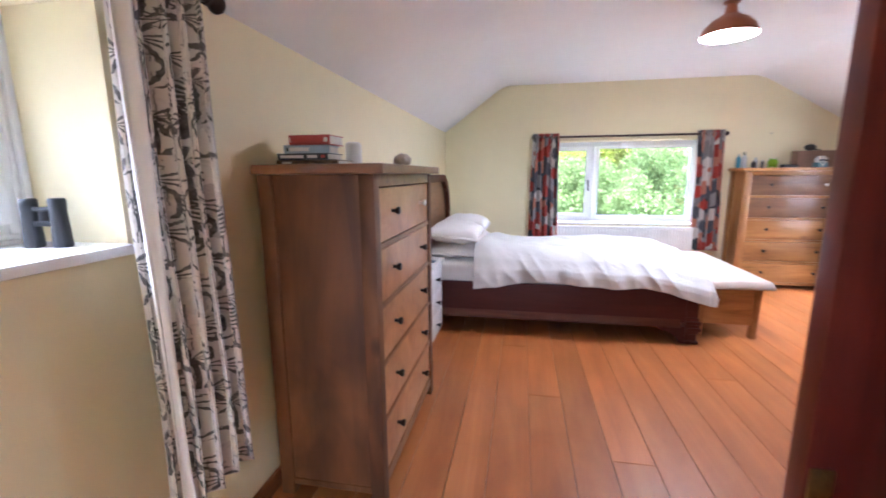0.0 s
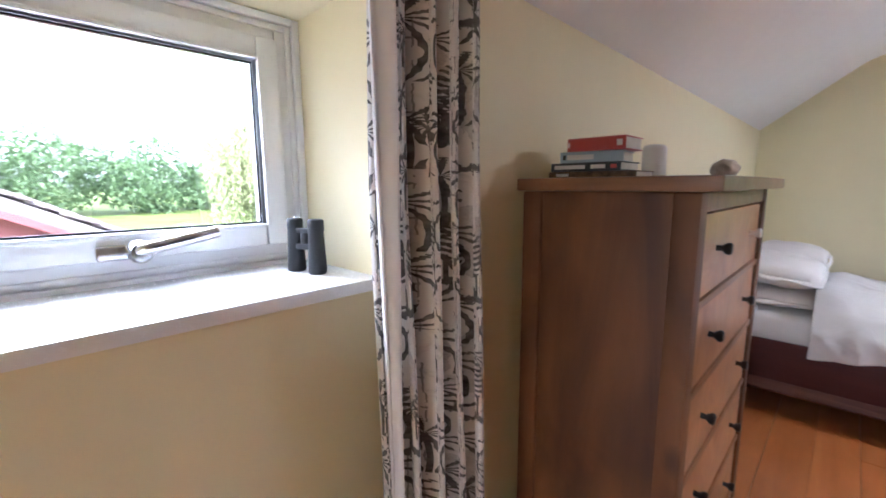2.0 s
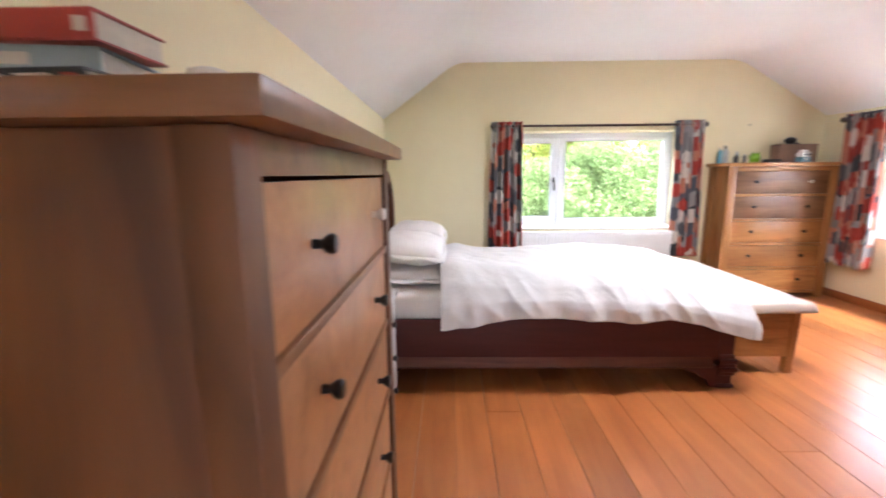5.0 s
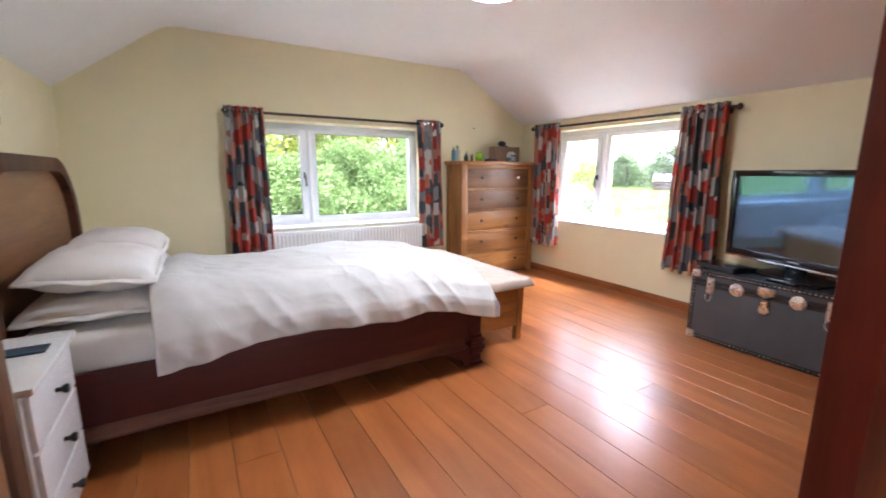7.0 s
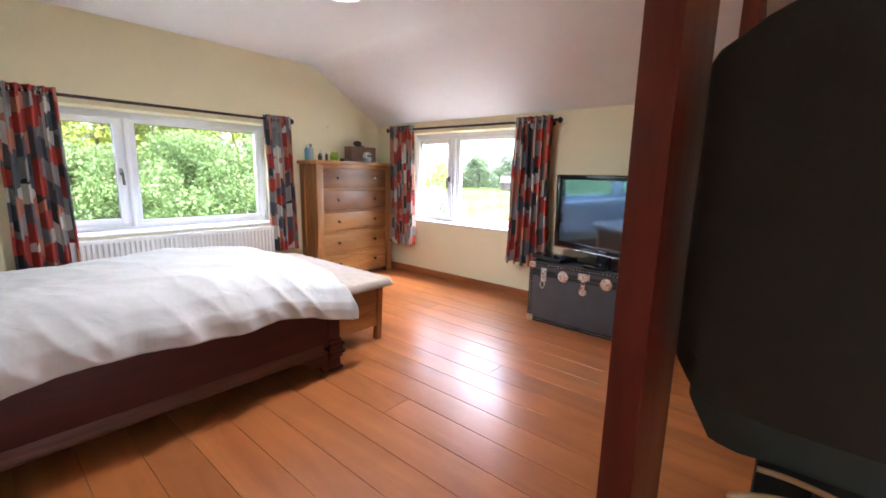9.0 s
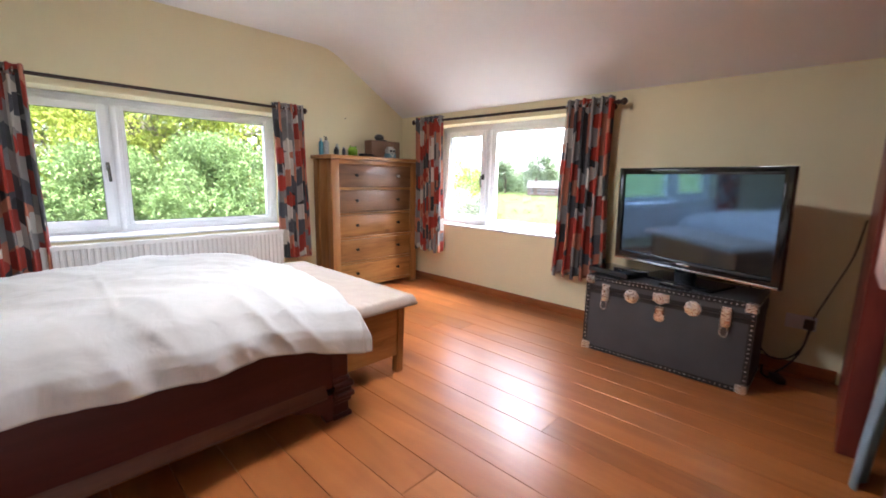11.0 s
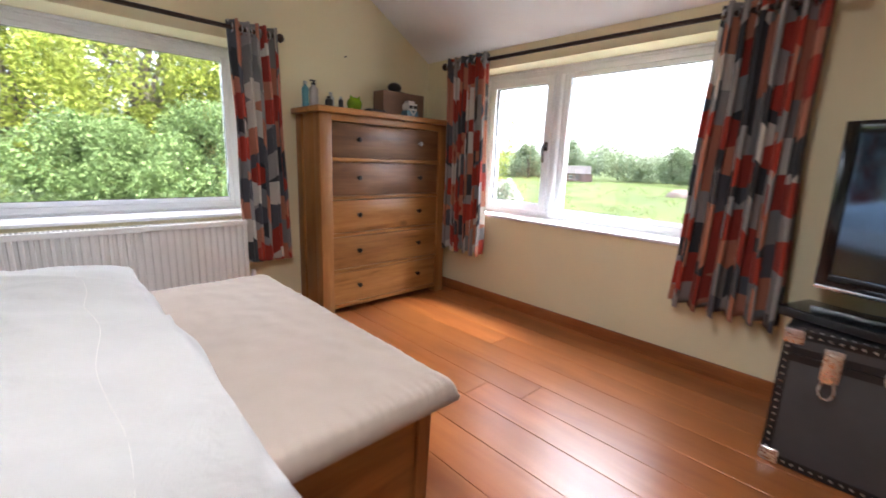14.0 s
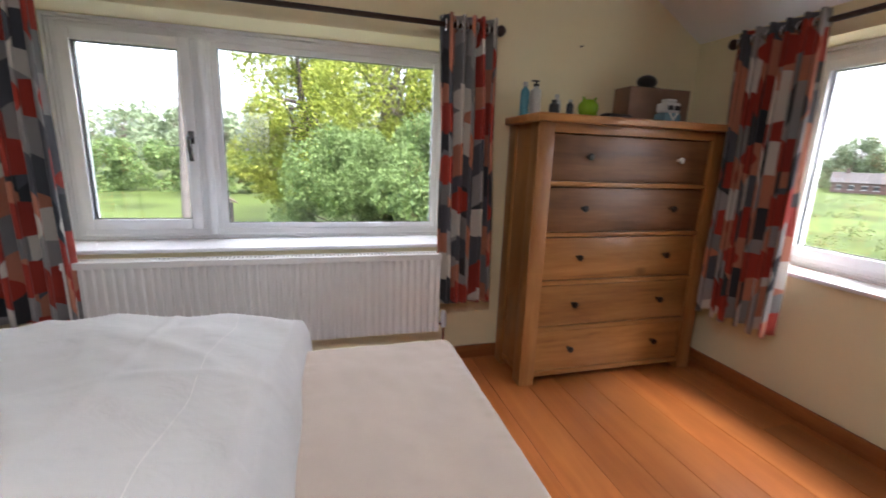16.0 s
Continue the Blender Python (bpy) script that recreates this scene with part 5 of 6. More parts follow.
# phone on the bedside cabinet
tagged(part("phone", one((-0.65, 3.05, 0.6225), (-0.52, 3.12, 0.632), 0.004, 3), plain("dark_blue_phone_case", (0.02, 0.05, 0.10), 0.4)), "dark blue phone lying on the bedside cabinet", "phone")

# toiletries on the oak chest
ZT = 1.3185
M_CLEAR = plain("cloudy_plastic", (0.5, 0.52, 0.5), 0.25)
M_TEAL = plain("teal_bottle", (0.06, 0.22, 0.28), 0.3)
M_LIME = plain("lime_ceramic", (0.22, 0.42, 0.02), 0.2)
M_BLACKP = plain("black_plastic", (0.015, 0.015, 0.016), 0.35)
M_CARD = plain("brown_card", (0.22, 0.13, 0.085), 0.7, 0, 0.1, 12, 0.2)
M_MUGW = plain("white_glazed_pottery", (0.7, 0.69, 0.66), 0.2)
M_MUGB = plain("blue_glazed_pottery", (0.16, 0.28, 0.34), 0.2)


def bottle(at, r, h, mat, cap, label, pump=False):
    b = thing("bottle", at, label, "bottle", "toiletries")
    part("body", lathe(bmesh.new(), [(0, 0), (r, 0), (r, 0.7 * h), (r * 0.8, 0.78 * h), (r * 0.42, 0.82 * h), (r * 0.42, 0.86 * h), (0, 0.86 * h)], Matrix(), 20), mat, b)
    cb = lathe(bmesh.new(), [(0, 0.86 * h), (r * 0.5, 0.86 * h), (r * 0.5, h * 0.93), (r * 0.15, h * 0.94), (r * 0.15, h), (0, h)] if pump else [(0, 0.86 * h), (r * 0.55, 0.86 * h), (r * 0.52, h), (0, h)], Matrix(), 16)
    if pump:
        box(cb, (-r * 0.9, -r * 0.22, h * 0.985), (r * 0.5, r * 0.22, h * 1.03), 0.002)
    part("cap", cb, cap, b)


bottle((2.455, 5.31, ZT), 0.021, 0.15, M_TEAL, M_CLEAR, "teal toiletry bottle on the oak chest")
bottle((2.53, 5.35, ZT), 0.027, 0.165, M_CLEAR, M_BLACKP, "clear soap bottle with black pump", True)
bottle((2.59, 5.27, ZT), 0.024, 0.075, M_BLACKP, M_BLACKP, "small black cosmetics jar on the oak chest")
bottle((2.635, 5.33, ZT), 0.02, 0.11, M_CLEAR, M_CLEAR, "small pale toiletry bottle on the oak chest")
bottle((2.685, 5.29, ZT), 0.016, 0.085, M_BLACKP, M_CLEAR, "small dark cosmetics bottle on the oak chest")

pg = thing("piggy_bank", (2.785, 5.29, ZT), "lime green glazed piggy bank on the oak chest", "ornament")
pb_ = bmesh.new()
bmesh.ops.create_uvsphere(pb_, u_segments=24, v_segments=16, radius=1, matrix=Matrix.LocRotScale((0, 0, 0.053), None, (0.052, 0.042, 0.042)))
part("body", pb_, M_LIME, pg, "", 70)
for dx in (-0.03, 0.03):
    for dy in (-0.018, 0.018):
        part("foot", rod(bmesh.new(), (dx, dy, 0), (dx, dy, 0.03), 0.009), M_LIME, pg)
    part("ear", rod(bmesh.new(), (dx * 0.9, -0.005, 0.085), (dx * 1.15, -0.008, 0.104), 0.011, 0.003), M_LIME, pg)
sc_ = thing("spectacles_case", (2.94, 5.28, ZT), "black spectacles case on the oak chest", "case")
part("shell", one((-0.075, -0.03, 0), (0.075, 0.03, 0.034), 0.014, 4), M_BLACKP, sc_)
sc2 = thing("hair_brush", (2.84, 5.22, ZT), "black hair brush lying on the oak chest", "brush", turn=12)
part("head", one((0, -0.025, 0), (0.09, 0.025, 0.028), 0.012, 3), M_BLACKP, sc2)
part("grip", rod(bmesh.new(), (0.088, 0, 0.012), (0.18, 0, 0.012), 0.011, 0.009), M_BLACKP, sc2)
bx = thing("cardboard_box", (3.03, 5.31, ZT), "brown cardboard box standing on the oak chest", "box")
part("carton", one((0, 0, 0), (0.37, 0.125, 0.175), 0.003), M_CARD, bx)
part("flap", one((0.003, -0.002, 0.1752), (0.183, 0.124, 0.178), 0.001), M_CARD, bx)
part("flap", one((0.187, -0.002, 0.1752), (0.367, 0.124, 0.178), 0.001), M_CARD, bx)
hd = thing("headphones", (3.17, 5.37, ZT + 0.1785), "black folded headphones on the cardboard box", "headphones", turn=15)
cb_ = bmesh.new()
bmesh.ops.create_uvsphere(cb_, u_segments=20, v_segments=12, radius=1, matrix=Matrix.LocRotScale((0, 0, 0.035), None, (0.058, 0.045, 0.035)))
part("ear_cup", cb_, M_BLACKP, hd, "", 70)
part("band", rod(bmesh.new(), (0.045, 0, 0.012), (0.12, 0, 0.012), 0.007), M_BLACKP, hd)
vn = thing("van_ornament", (3.215, 5.235, ZT), "pale blue and white pottery camper van ornament", "ornament")
part("lower_body", one((-0.05, -0.03, 0.0), (0.05, 0.05, 0.05), 0.012, 3), M_MUGB, vn)
part("upper_body", one((-0.046, -0.028, 0.0505), (0.046, 0.048, 0.1), 0.016, 3), M_MUGW, vn)
part("roof_rack", one((-0.03, -0.01, 0.1005), (0.03, 0.035, 0.118), 0.007, 3), M_MUGW, vn)
part("windscreen", boxes(((-0.036, -0.0292, 0.062), (-0.004, -0.0275, 0.084)), ((0.004, -0.0292, 0.062), (0.036, -0.0275, 0.084))), M_BLACKP, vn)
wb_ = bmesh.new()
prism(wb_, [(-0.03, 0.05), (0.0, 0.008), (0.03, 0.05), (0.018, 0.05), (0.0, 0.026), (-0.018, 0.05)], "y", -0.0318, -0.0295)
part("front_panel", wb_, M_MUGW, vn, "white front panel")
tagged(part("nail", rod(bmesh.new(), (2.84, YF - 0.02, 1.70), (2.84, YF + 0.001, 1.70), 0.004), M_KNOB), "small dark nail in the gable wall", "nail")

# socket, plug and cables by the trunk
so_ = thing("wall_socket", (XR - 0.001, 1.80, 0.325), "white double wall socket with black plug", "socket")
part("plate", one((-0.009, -0.02, -0.043), (0, 0.125, 0.043), 0.003), M_GLOSS, so_)
part("plug", one((-0.05, -0.012, -0.028), (-0.0095, 0.038, 0.028), 0.008, 3), M_BLACKP, so_)
part("rocker", one((-0.012, 0.085, -0.008), (-0.0092, 0.098, 0.010), 0.001), M_GLOSS, so_)
cables = thing("power_cable", (0, 0, 0), "black power cables trailing from socket to television", "cable")
tube("lead", [(XR - 0.045, 1.81, 0.30), (XR - 0.07, 1.83, 0.18), (XR - 0.10, 1.92, 0.10), (XR - 0.13, 2.0, 0.14), (XR - 0.12, 2.06, 0.3), (XR - 0.13, 2.12, 0.62)], 0.0045, M_CABLE, cables)
tube("lead", [(XR - 0.045, 1.80, 0.31), (XR - 0.08, 1.85, 0.12), (XR - 0.14, 1.93, 0.02), (XR - 0.22, 1.97, 0.02), (XR - 0.16, 1.99, 0.06)], 0.006, M_CABLE, cables)
tube("lead", [(XR - 0.02, 1.80, 0.36), (XR - 0.012, 1.74, 0.55), (XR - 0.01, 1.68, 0.75), (XR - 0.012, 1.655, 0.95)], 0.004, M_CABLE, cables)
ad = thing("power_adapter", (XR - 0.24, 1.86, 0), "black power adapter lying on the floorboards", "adapter", turn=30)
part("brick", one((0, 0, 0), (0.10, 0.05, 0.035), 0.008, 3), M_BLACKP, ad)


# ---- outside ----
def leaf_mat(name, dark, light):
    m, nt, p = nodes_of(name)
    geo = nt.nodes.new("ShaderNodeNewGeometry")
    col = ramp(nt, geo.outputs["Random Per Island"], [(0.0, dark), (0.6, light), (1.0, tuple(min(1, c * 1.35) for c in light))])
    nt.links.new(col, p.inputs["Base Color"])
    p.inputs["Roughness"].default_value, p.inputs["Specular IOR Level"].default_value = 0.6, 0.25
    tr = nt.nodes.new("ShaderNodeBsdfTranslucent")
    nt.links.new(col, tr.inputs["Color"])
    mx = nt.nodes.new("ShaderNodeMixShader")
    mx.inputs[0].default_value = 0.35
    nt.links.new(p.outputs[0], mx.inputs[1])
    nt.links.new(tr.outputs[0], mx.inputs[2])
    nt.links.new(mx.outputs[0], nt.nodes["Material Output"].inputs["Surface"])
    return m


M_LEAF = leaf_mat("hedge_leaves", (0.07, 0.115, 0.033), (0.135, 0.19, 0.06))
M_LEAFY = leaf_mat("yellow_green_leaves", (0.10, 0.14, 0.016), (0.24, 0.27, 0.04))
# paler, greyer green: the haze of distance is put into the leaf colour
M_LEAFD = leaf_mat("haze_pale_leaves", (0.12, 0.16, 0.085), (0.19, 0.23, 0.13))
M_LEAFW = leaf_mat("meadow_wood_leaves", (0.05, 0.085, 0.035), (0.085, 0.13, 0.055))
M_BLOSSOM = leaf_mat("pale_blossom", (0.20, 0.24, 0.15), (0.42, 0.45, 0.36))
M_WILLOW = leaf_mat("willow_leaves", (0.15, 0.17, 0.075), (0.23, 0.25, 0.12))
M_BARK = plain("tree_bark", (0.09, 0.07, 0.05), 0.9, 0, 0.3, 6, 0.5, 30)


def leaves(name, clumps, count, size, material, parent, seed, droop=0.0):
    """A crown: leaves strewn in and on many small clumps (x, y, z, r), each leaf a bent pair of triangles."""
    rng = np.random.default_rng(seed)
    cl = np.array(clumps)
    k = rng.choice(len(cl), count, p=cl[:, 3] ** 2 / (cl[:, 3] ** 2).sum())
    d = rng.normal(size=(count, 3))
    d /= np.linalg.norm(d, axis=1)[:, None]
    rad = rng.uniform(0.45, 1.08, count) ** 0.6
    c = cl[k, :3] + d * (cl[k, 3] * rad)[:, None]
    c[:, 2] -= droop * rng.uniform(0, 1, count) ** 2
    a = rng.normal(size=(count, 3)) + d * 0.6
    a[:, 2] -= 0.3 + droop
    a /= np.linalg.norm(a, axis=1)[:, None]
    b = np.cross(a, rng.normal(size=(count, 3)))
    b /= np.linalg.norm(b, axis=1)[:, None]
    s = size * rng.uniform(0.6, 1.3, count)[:, None]
    n = np.cross(a, b)
    p0, p1 = c - a * s, c + a * s
    q0, q1 = c + b * s * 0.5 + n * s * 0.15, c - b * s * 0.5 + n * s * 0.15
    vs = np.stack([p0, q0, p1, q1], 1).reshape(-1, 3)
    i = np.arange(count) * 4
    fs = np.stack([np.stack([i, i + 1, i + 2], 1), np.stack([i, i + 2, i + 3], 1)], 1).reshape(-1, 3)
    me = bpy.data.meshes.new(name)
    me.from_pydata(vs.tolist(), [], fs.tolist())
    me.materials.append(material)
    ob = new(name, me)
    if parent is not None:
        ob.parent = parent
    return ob


def tree(name, at, h, r, material, label, seed, count, size, low=0.3, trunk=True, droop=0.0, clumps=26, category="tree"):
    rng = np.random.default_rng(seed)
    t = thing(name, at, label, category)
    cl = []
    for k in range(clumps):
        a, q = rng.uniform(0, 2 * math.pi), math.sqrt(rng.uniform(0.02, 1))
        zz = rng.uniform(low, 0.95)
        prof = math.sin(math.pi * min(0.98, max(0.12, (zz - low * 0.6) / (1.02 - low * 0.6)))) ** 0.6
        cl.append((q * r * prof * math.cos(a), q * r * prof * math.sin(a), zz * h, r * rng.uniform(0.18, 0.36)))
    if trunk:
        tb = bmesh.new()
        rod(tb, (0, 0, -0.1), (0.02 * h, 0, h * 0.42), 0.03 * h, 0.018 * h, 10)
        rod(tb, (0.02 * h, 0, h * 0.41), (-0.02 * h, 0.03 * h, h * 0.8), 0.018 * h, 0.006 * h, 8)
        part("trunk", tb, M_BARK, t)
        lb = bmesh.new()
        for c in cl[: min(len(cl), 22)]:
            b0 = Vector((0.01 * h, 0, h * rng.uniform(0.3, 0.6)))
            mid_ = b0.lerp(Vector(c[:3]), 0.55) + Vector((0, 0, 0.03 * h))
            rod(lb, b0, mid_, 0.009 * h, 0.005 * h, 6)
            rod(lb, mid_, c[:3], 0.005 * h, 0.002 * h, 5)
        part("limbs", lb, M_BARK, t)
    leaves("crown", cl, count, size, material, t, seed, droop)
    return t


GZ = -2.75
random.seed(11)
for k, (bx_, by_, hh, rr) in enumerate(((2.3, 15.0, 4.3, 1.9), (4.2, 13.4, 4.7, 2.1), (6.2, 13.6, 4.9, 2.6), (9.0, 14.4, 5.0, 2.7))):
    tree("bush", (bx_, by_, GZ), hh, rr, M_LEAF, "dense green garden shrub outside the wide window", 20 + k, 42000, 0.052, 0.05, True, 0, 60, "bush")
for k, (tx, ty, hh, rr, mt_, lab) in enumerate(((0.7, 21.5, 9.5, 2.9, M_LEAFY, "tall yellow-green spring tree behind the shrubs"), (3.9, 21, 10.5, 3.8, M_LEAFY, "tall yellow-green spring tree behind the shrubs"), (8.6, 20, 10, 4.0, M_LEAFY, "tall yellow-green spring tree behind the shrubs"),
                                                (13.5, 19, 9.5, 3.8, M_BLOSSOM, "pale blossoming tree behind the shrubs"), (18.5, 22, 11, 4.4, M_LEAFY, "tall yellow-green spring tree behind the shrubs"), (6, 27, 12, 4.5, M_LEAFD, "tall green tree behind the garden"))):
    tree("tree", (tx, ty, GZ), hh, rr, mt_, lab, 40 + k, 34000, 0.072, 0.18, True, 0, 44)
# field hedge and trees seen past the shrubs
for k in range(5):
    tree("hedge_bush", (-17 + k * 4.6, 47 + 1.5 * math.sin(k * 2), GZ), 3.8, 3.0, M_LEAF, "hedgerow bush along the meadow", 60 + k, 3000, 0.2, 0.02, False, 0, 20, "bush")
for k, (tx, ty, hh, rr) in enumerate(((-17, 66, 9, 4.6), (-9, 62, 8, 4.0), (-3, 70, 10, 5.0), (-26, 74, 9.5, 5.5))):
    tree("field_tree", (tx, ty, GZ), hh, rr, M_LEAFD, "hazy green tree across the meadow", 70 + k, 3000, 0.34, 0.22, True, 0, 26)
# trees across the fields to the east and west
far_e, far_w = [], []
rng_ = np.random.default_rng(5)
for k in range(70):
    a = -0.25 + 1.15 * k / 69
    d = rng_.uniform(135, 165)
    far_e += [(d * math.cos(a) + rng_.normal() * 2, d * math.sin(a) + rng_.normal() * 2, GZ + rng_.uniform(1.5, 5.0) + 5.5 * max(0.0, math.sin(k * 0.55) * math.sin(k * 0.23 + 1)) * rng_.uniform(0.2, 1), rng_.uniform(2.2, 4.0)) for q in range(5)]
for k in range(70):
    a = math.pi - 0.75 + 1.6 * k / 69
    d = rng_.uniform(75, 95)
    far_w += [(d * math.cos(a) + rng_.normal() * 2, d * math.sin(a) + rng_.normal() * 2, GZ + rng_.uniform(1.5, 13.0) * (0.72 + 0.28 * math.sin(k * 0.9)), rng_.uniform(2.2, 4.0)) for q in range(4)]
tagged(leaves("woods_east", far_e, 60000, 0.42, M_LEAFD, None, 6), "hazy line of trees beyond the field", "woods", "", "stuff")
tagged(leaves("woods_west", far_w, 60000, 0.40, M_LEAFW, None, 7), "green line of trees beyond the meadow", "woods", "", "stuff")
tree("willow", (-38, 15.8, GZ), 11.0, 4.3, M_WILLOW, "pale weeping willow at the meadow edge", 90, 22000, 0.16, 0.3, True, 3.6, 60)
tree("shrub", (14.7, 13.9, GZ), 3.7, 1.3, M_BLOSSOM, "white flowering shrub outside the field window", 95, 6000, 0.09, 0.05, True, 0, 30, "bush")
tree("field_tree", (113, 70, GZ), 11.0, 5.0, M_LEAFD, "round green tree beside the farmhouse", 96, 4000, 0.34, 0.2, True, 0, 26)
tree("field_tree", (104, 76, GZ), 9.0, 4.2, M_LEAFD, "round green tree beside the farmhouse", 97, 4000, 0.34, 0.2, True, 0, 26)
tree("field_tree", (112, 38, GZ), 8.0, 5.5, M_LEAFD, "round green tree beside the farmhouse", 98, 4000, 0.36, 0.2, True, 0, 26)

# farmhouse across the field
M_BRICKF = plain("weathered_red_brick", (0.11, 0.065, 0.055), 0.85, 0, 0.2, 3, 0.3, 20)
M_TILEF = plain("brown_roof_tiles", (0.065, 0.055, 0.05), 0.8, 0, 0.25, 2, 0.4, 12)
M_DARKGLASS = plain("dark_window_glass", (0.04, 0.045, 0.05), 0.15)
fh = thing("farmhouse", (100, 60, GZ), "red brick farmhouse with brown tiled roof across the field", "house", "", "", -60)
part("wall", boxes(((-7, -3, 0), (7, 3, 2.9)), ((4.0, -4.5, 0), (8.0, -3.001, 2.6))), M_BRICKF, fh)
rb_ = bmesh.new()
prism(rb_, [(-3.5, 2.75), (0, 5.6), (3.5, 2.75), (3.5, 2.95), (0, 5.85), (-3.5, 2.95)], "x", -7.4, 7.4)
part("roof", rb_, M_TILEF, fh)
gb_ = bmesh.new()
prism(gb_, [(-3, 2.9), (3, 2.9), (0, 5.4)], "x", -7, 7)
part("gable", gb_, M_BRICKF, fh)
for x in (-5.2, -2.6, 0.2, 2.6):
    wp = part("window", one((x - 0.55, -3.03, 1.0), (x + 0.55, -3.002, 2.1), 0), M_DARKGLASS, fh)
    part("window_frame", boxes(((x - 0.65, -3.06, 0.9), (x + 0.65, -3.031, 1.0)), ((x - 0.65, -3.06, 2.1), (x + 0.65, -3.031, 2.2))), M_UPVC, wp)
part("chimney", boxes(((-4.4, -0.4, 5.0), (-3.6, 0.4, 6.9))), M_BRICKF, fh)

fh.matrix_basis = fh.matrix_basis @ Matrix.Scale(0.66, 4)

# garden beyond the wide window: pole, washing post, hut
M_POLE = timber("weathered_pole", (0.055, 0.046, 0.04), (0.085, 0.072, 0.063), (0.12, 0.105, 0.092), "z", 0.85, 0.3, 0.6)
M_LINEPOST = plain("pale_blue_painted_steel", (0.10, 0.15, 0.18), 0.5)
M_POSTMARK = plain("yellowed_notice", (0.26, 0.20, 0.10), 0.7)
up = thing("utility_pole", (-1.70, 14.1, GZ), "weathered grey wooden utility pole on the lawn", "pole")
part("shaft", rod(bmesh.new(), (0, 0, -0.3), (0.50, 0, 9.5), 0.10, 0.075, 16), M_POLE, up)
part("notice", rod(bmesh.new(), (0.098, 0, 1.92), (0.112, 0, 2.18), 0.103, 0.102, 16), M_POSTMARK, up)
for zz in (3.9, 4.9):
    part("step_iron", rod(bmesh.new(), (0.05 * zz - 0.25, 0, zz), (0.05 * zz + 0.25, 0, zz + 0.02), 0.014), M_KNOB, up)
lp = thing("washing_post", (-1.95, 14.9, GZ), "pale blue steel washing line post on the lawn", "post")
part("shaft", rod(bmesh.new(), (0, 0, -0.1), (0, 0, 1.75), 0.035), M_LINEPOST, lp)
part("crossbar", rod(bmesh.new(), (-0.55, 0, 1.72), (0.75, 0, 1.72), 0.022), M_LINEPOST, lp)
hut = thing("garden_hut", (-4.25, 27.5, GZ), "small garden hut with a pink-brown felt roof", "shed", turn=18)
part("wall", boxes(((-0.9, -0.8, 0), (0.9, 0.8, 1.2))), M_POLE, hut)
hr = prism(bmesh.new(), [(-1.1, 1.15), (0, 1.8), (1.1, 1.15), (1.1, 1.22), (0, 1.88), (-1.1, 1.22)], "y", -0.95, 0.95)
part("roof", hr, plain("faded_roofing_felt", (0.15, 0.09, 0.08), 0.9), hut)
part("door", one((-0.3, -0.83, 0.05), (0.3, -0.801, 1.1), 0.004), M_BARK, hut)
fp = thing("fence_post", (-4.6, 25.0, GZ), "short wooden fence post in the lawn", "post")
part("shaft", one((-0.06, -0.06, -0.1), (0.06, 0.06, 1.0), 0.01), M_BARK, fp)

# rough weeds in the field below the east window
weeds = []
for k in range(420):
    d, a = 9 + 75 * rng_.uniform(0, 1) ** 1.6, rng_.uniform(-0.15, 0.95)
    weeds.append((d * math.cos(a) + 3, d * math.sin(a), GZ + rng_.uniform(0.05, 0.35), rng_.uniform(0.25, 0.75)))
M_WEED = leaf_mat("field_weeds", (0.075, 0.10, 0.03), (0.15, 0.175, 0.06))
tagged(leaves("weeds", weeds, 42000, 0.075, M_WEED, None, 12), "rough yellow-green weeds growing in the field", "weeds", "", "stuff")
tent = thing("field_shelter", (60, 21, GZ), "low pale pink-brown domed shelter in the field", "shelter")
tb_ = bmesh.new()
bmesh.ops.create_uvsphere(tb_, u_segments=20, v_segments=12, radius=1, matrix=Matrix.LocRotScale((0, 0, 0), None, (1.5, 1.9, 1.3)))
part("cover", tb_, plain("pale_canvas", (0.16, 0.115, 0.095), 0.9, 0, 0.12, 1.0), tent)

# outbuilding under the small window
M_PANTILE = plain("mossy_grey_tile", (0.13, 0.105, 0.10), 0.85, 0, 0.35, 9, 0.5, 60)
M_REDBOARD = plain("red_painted_boards", (0.14, 0.035, 0.035), 0.7, 0, 0.12, 3, 0.2, 40)
ob_ = thing("outbuilding", (-6.0, 0.0, GZ), "red boarded outbuilding with mossy grey tiled roof", "outbuilding")
SL, RY, RZ, EY = 0.52, -2.6, 1.36 - GZ + 1.40, 2.55


def roof_z(y):
    return RZ - SL * abs(y - RY)


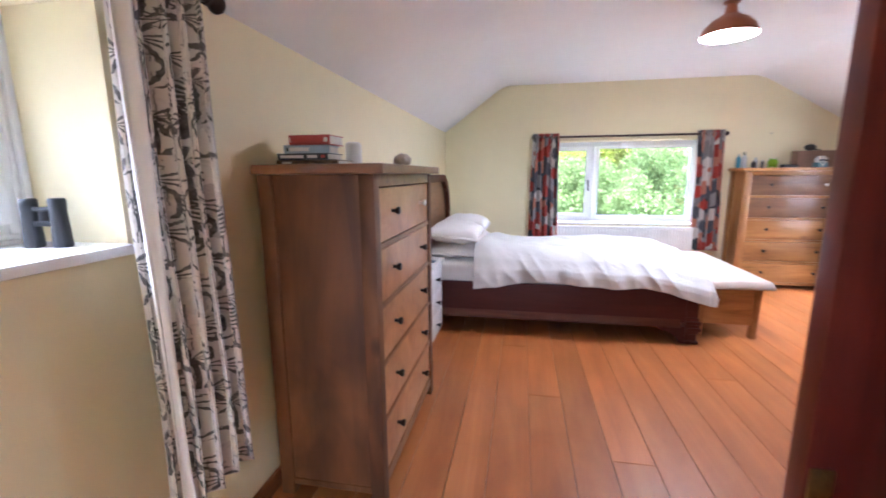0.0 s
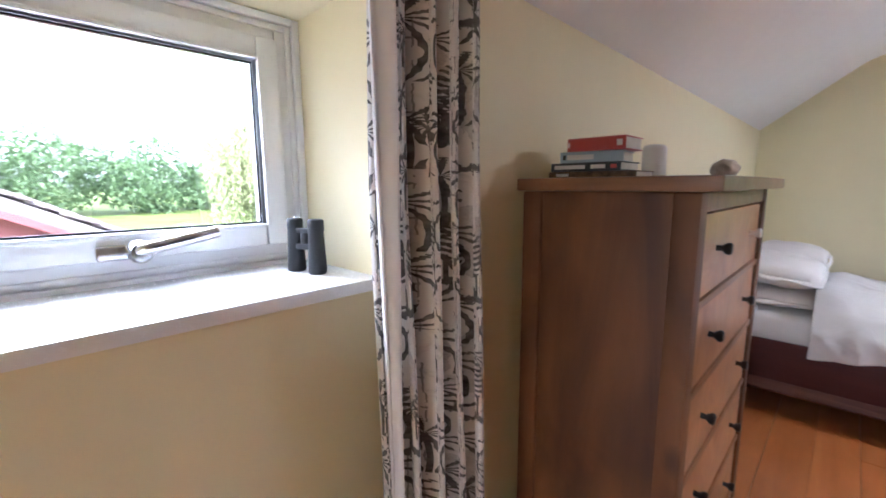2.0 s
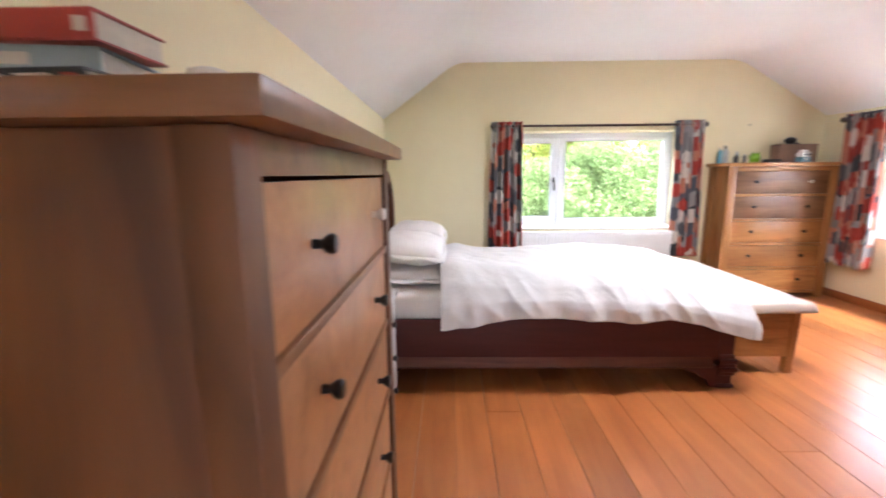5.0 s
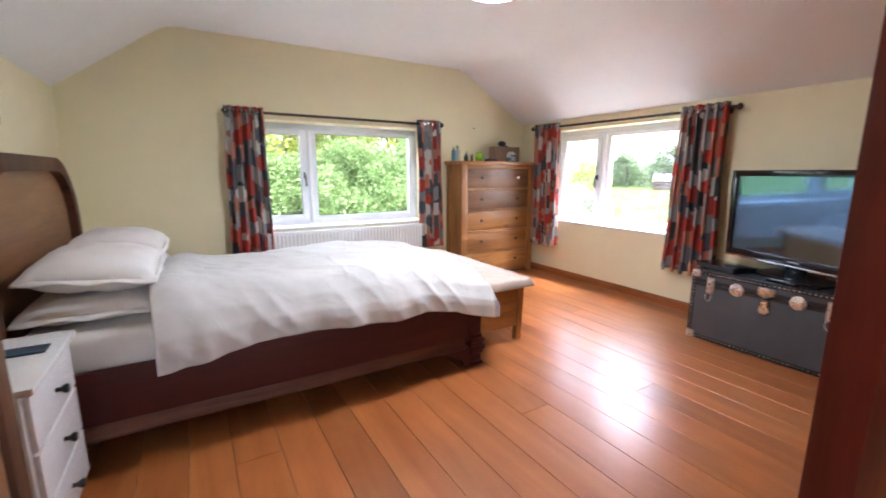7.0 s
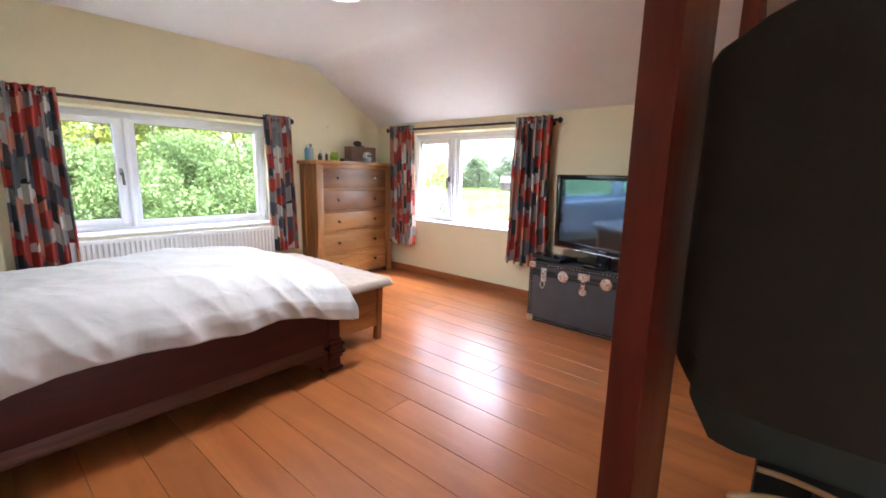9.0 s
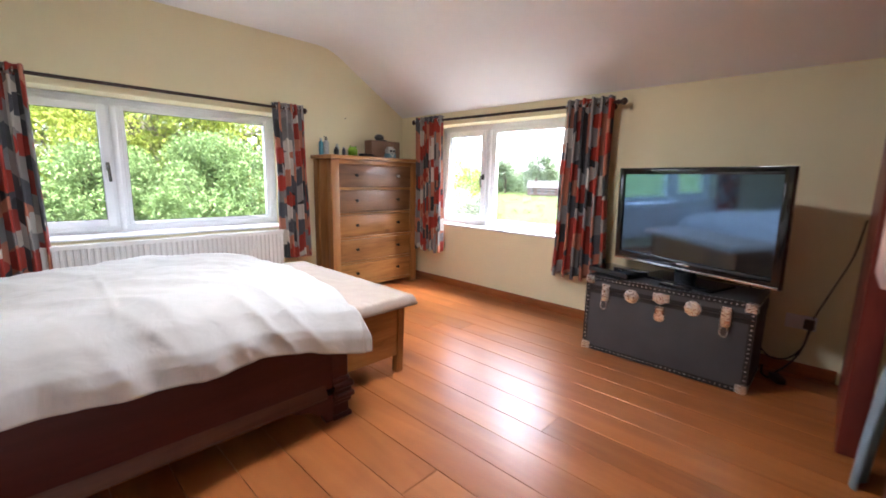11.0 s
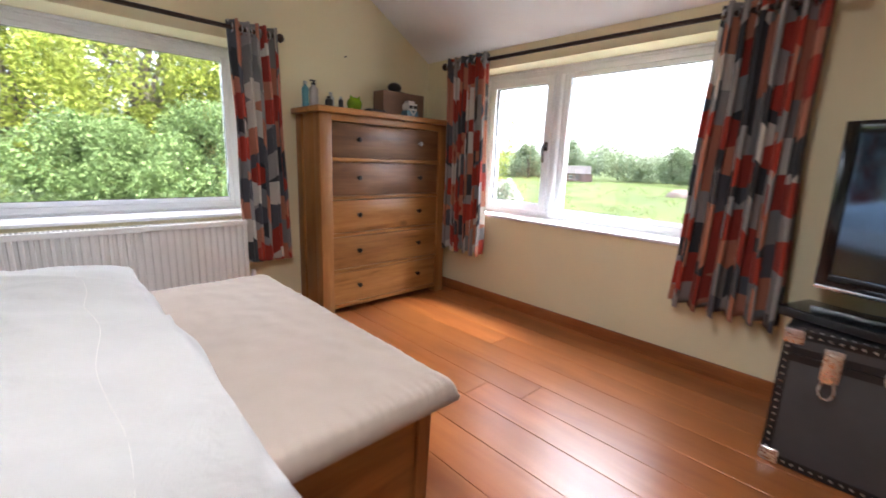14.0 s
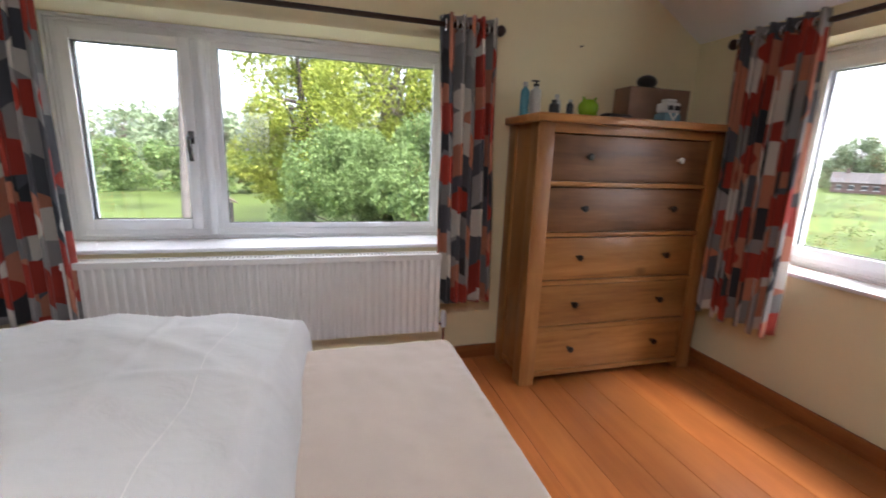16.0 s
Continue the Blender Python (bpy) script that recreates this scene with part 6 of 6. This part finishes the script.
gbm = bmesh.new()
prism(gbm, [(2 * RY - EY + 0.25, 0), (EY - 0.25, 0), (EY - 0.25, roof_z(EY - 0.25) - 0.12), (RY, RZ - 0.12), (2 * RY - EY + 0.25, roof_z(EY - 0.25) - 0.12)], "x", -9.0, -0.25)
part("wall", gbm, M_REDBOARD, ob_)
for s in (1, -1):
    rb2 = bmesh.new()
    y0, y1 = RY, RY + s * (EY - RY)
    prism(rb2, [(y0, RZ - 0.16), (y1, roof_z(EY) - 0.13), (y1, roof_z(EY) - 0.02), (y0, RZ + 0.02)], "x", -9.2, -0.02)
    part("roof", rb2, M_PANTILE, ob_)
    vb2 = bmesh.new()
    prism(vb2, [(y0, RZ - 0.26), (y1, roof_z(EY) - 0.2), (y1, roof_z(EY) - 0.131), (y0, RZ - 0.161)], "x", -0.06, 0.0)
    part("bargeboard", vb2, M_REDBOARD, ob_)
tm = bmesh.new()
box(tm, (-0.105, -0.17, -0.012), (0.105, 0.17, 0.016), 0.006, 1)
tile_me = finish("roof_tile", tm, M_PANTILE, 0)
random.seed(8)
roof_tilt = math.atan(SL)
for r_ in range(19):
    for c_ in range(15):
        yy = EY - 0.12 - r_ * 0.25
        tl = new("roof_tile", tile_me)
        tl.parent = ob_
        tl.matrix_basis = pose(-0.1 - c_ * 0.215 - (0.1 if r_ % 2 else 0), yy, roof_z(yy) + 0.03 + random.uniform(-0.006, 0.01), math.degrees(-roof_tilt) + 4 + random.uniform(-1.5, 1.5), random.uniform(-2, 2), random.uniform(-2, 2))

M_GRASS = plain("meadow_grass", (0.058, 0.078, 0.018), 0.9, 0, 0.4, 0.22, 0.4, 3.0, 0.1)
g = bmesh.new()
bmesh.ops.create_grid(g, x_segments=60, y_segments=60, size=900)
for v in g.verts:
    v.co.z = GZ + (0.8 * fract_noise(v.co.x * 0.01, v.co.y * 0.01) if v.co.length > 60 else 0.0)
setting("ground", g, M_GRASS, "green meadow grass stretching to the horizon", "meadow")

# ---- floorboards ----
FLOOR = tagged(new("floor"), "varnished orange pine floorboards with dark joints", "floor", "", "structure")
random.seed(4)
fx = XL + 0.002
while fx < XR - 0.02:
    bw = random.choice((0.165, 0.175, 0.185, 0.178))
    bw = min(bw, XR - 0.002 - fx)
    y = YB + 0.004
    first = True
    while y < YF - 0.05:
        ln = random.uniform(3.8, 6.2) if not first else random.uniform(2.4, 9.0)
        first = False
        ln = min(ln, YF - 0.003 - y)
        if YF - y - ln < 0.5:
            ln = YF - 0.003 - y
        ob = part("floorboard", one((0, 0, -0.022), (bw - 0.0022, ln - 0.002, 0.0 - random.uniform(0, 0.0005)), 0.0009, 1), M_FLOOR, None, smooth=0)
        ob.location = (fx, y, 0)
        ob.parent = FLOOR
        y += ln
    fx += bw
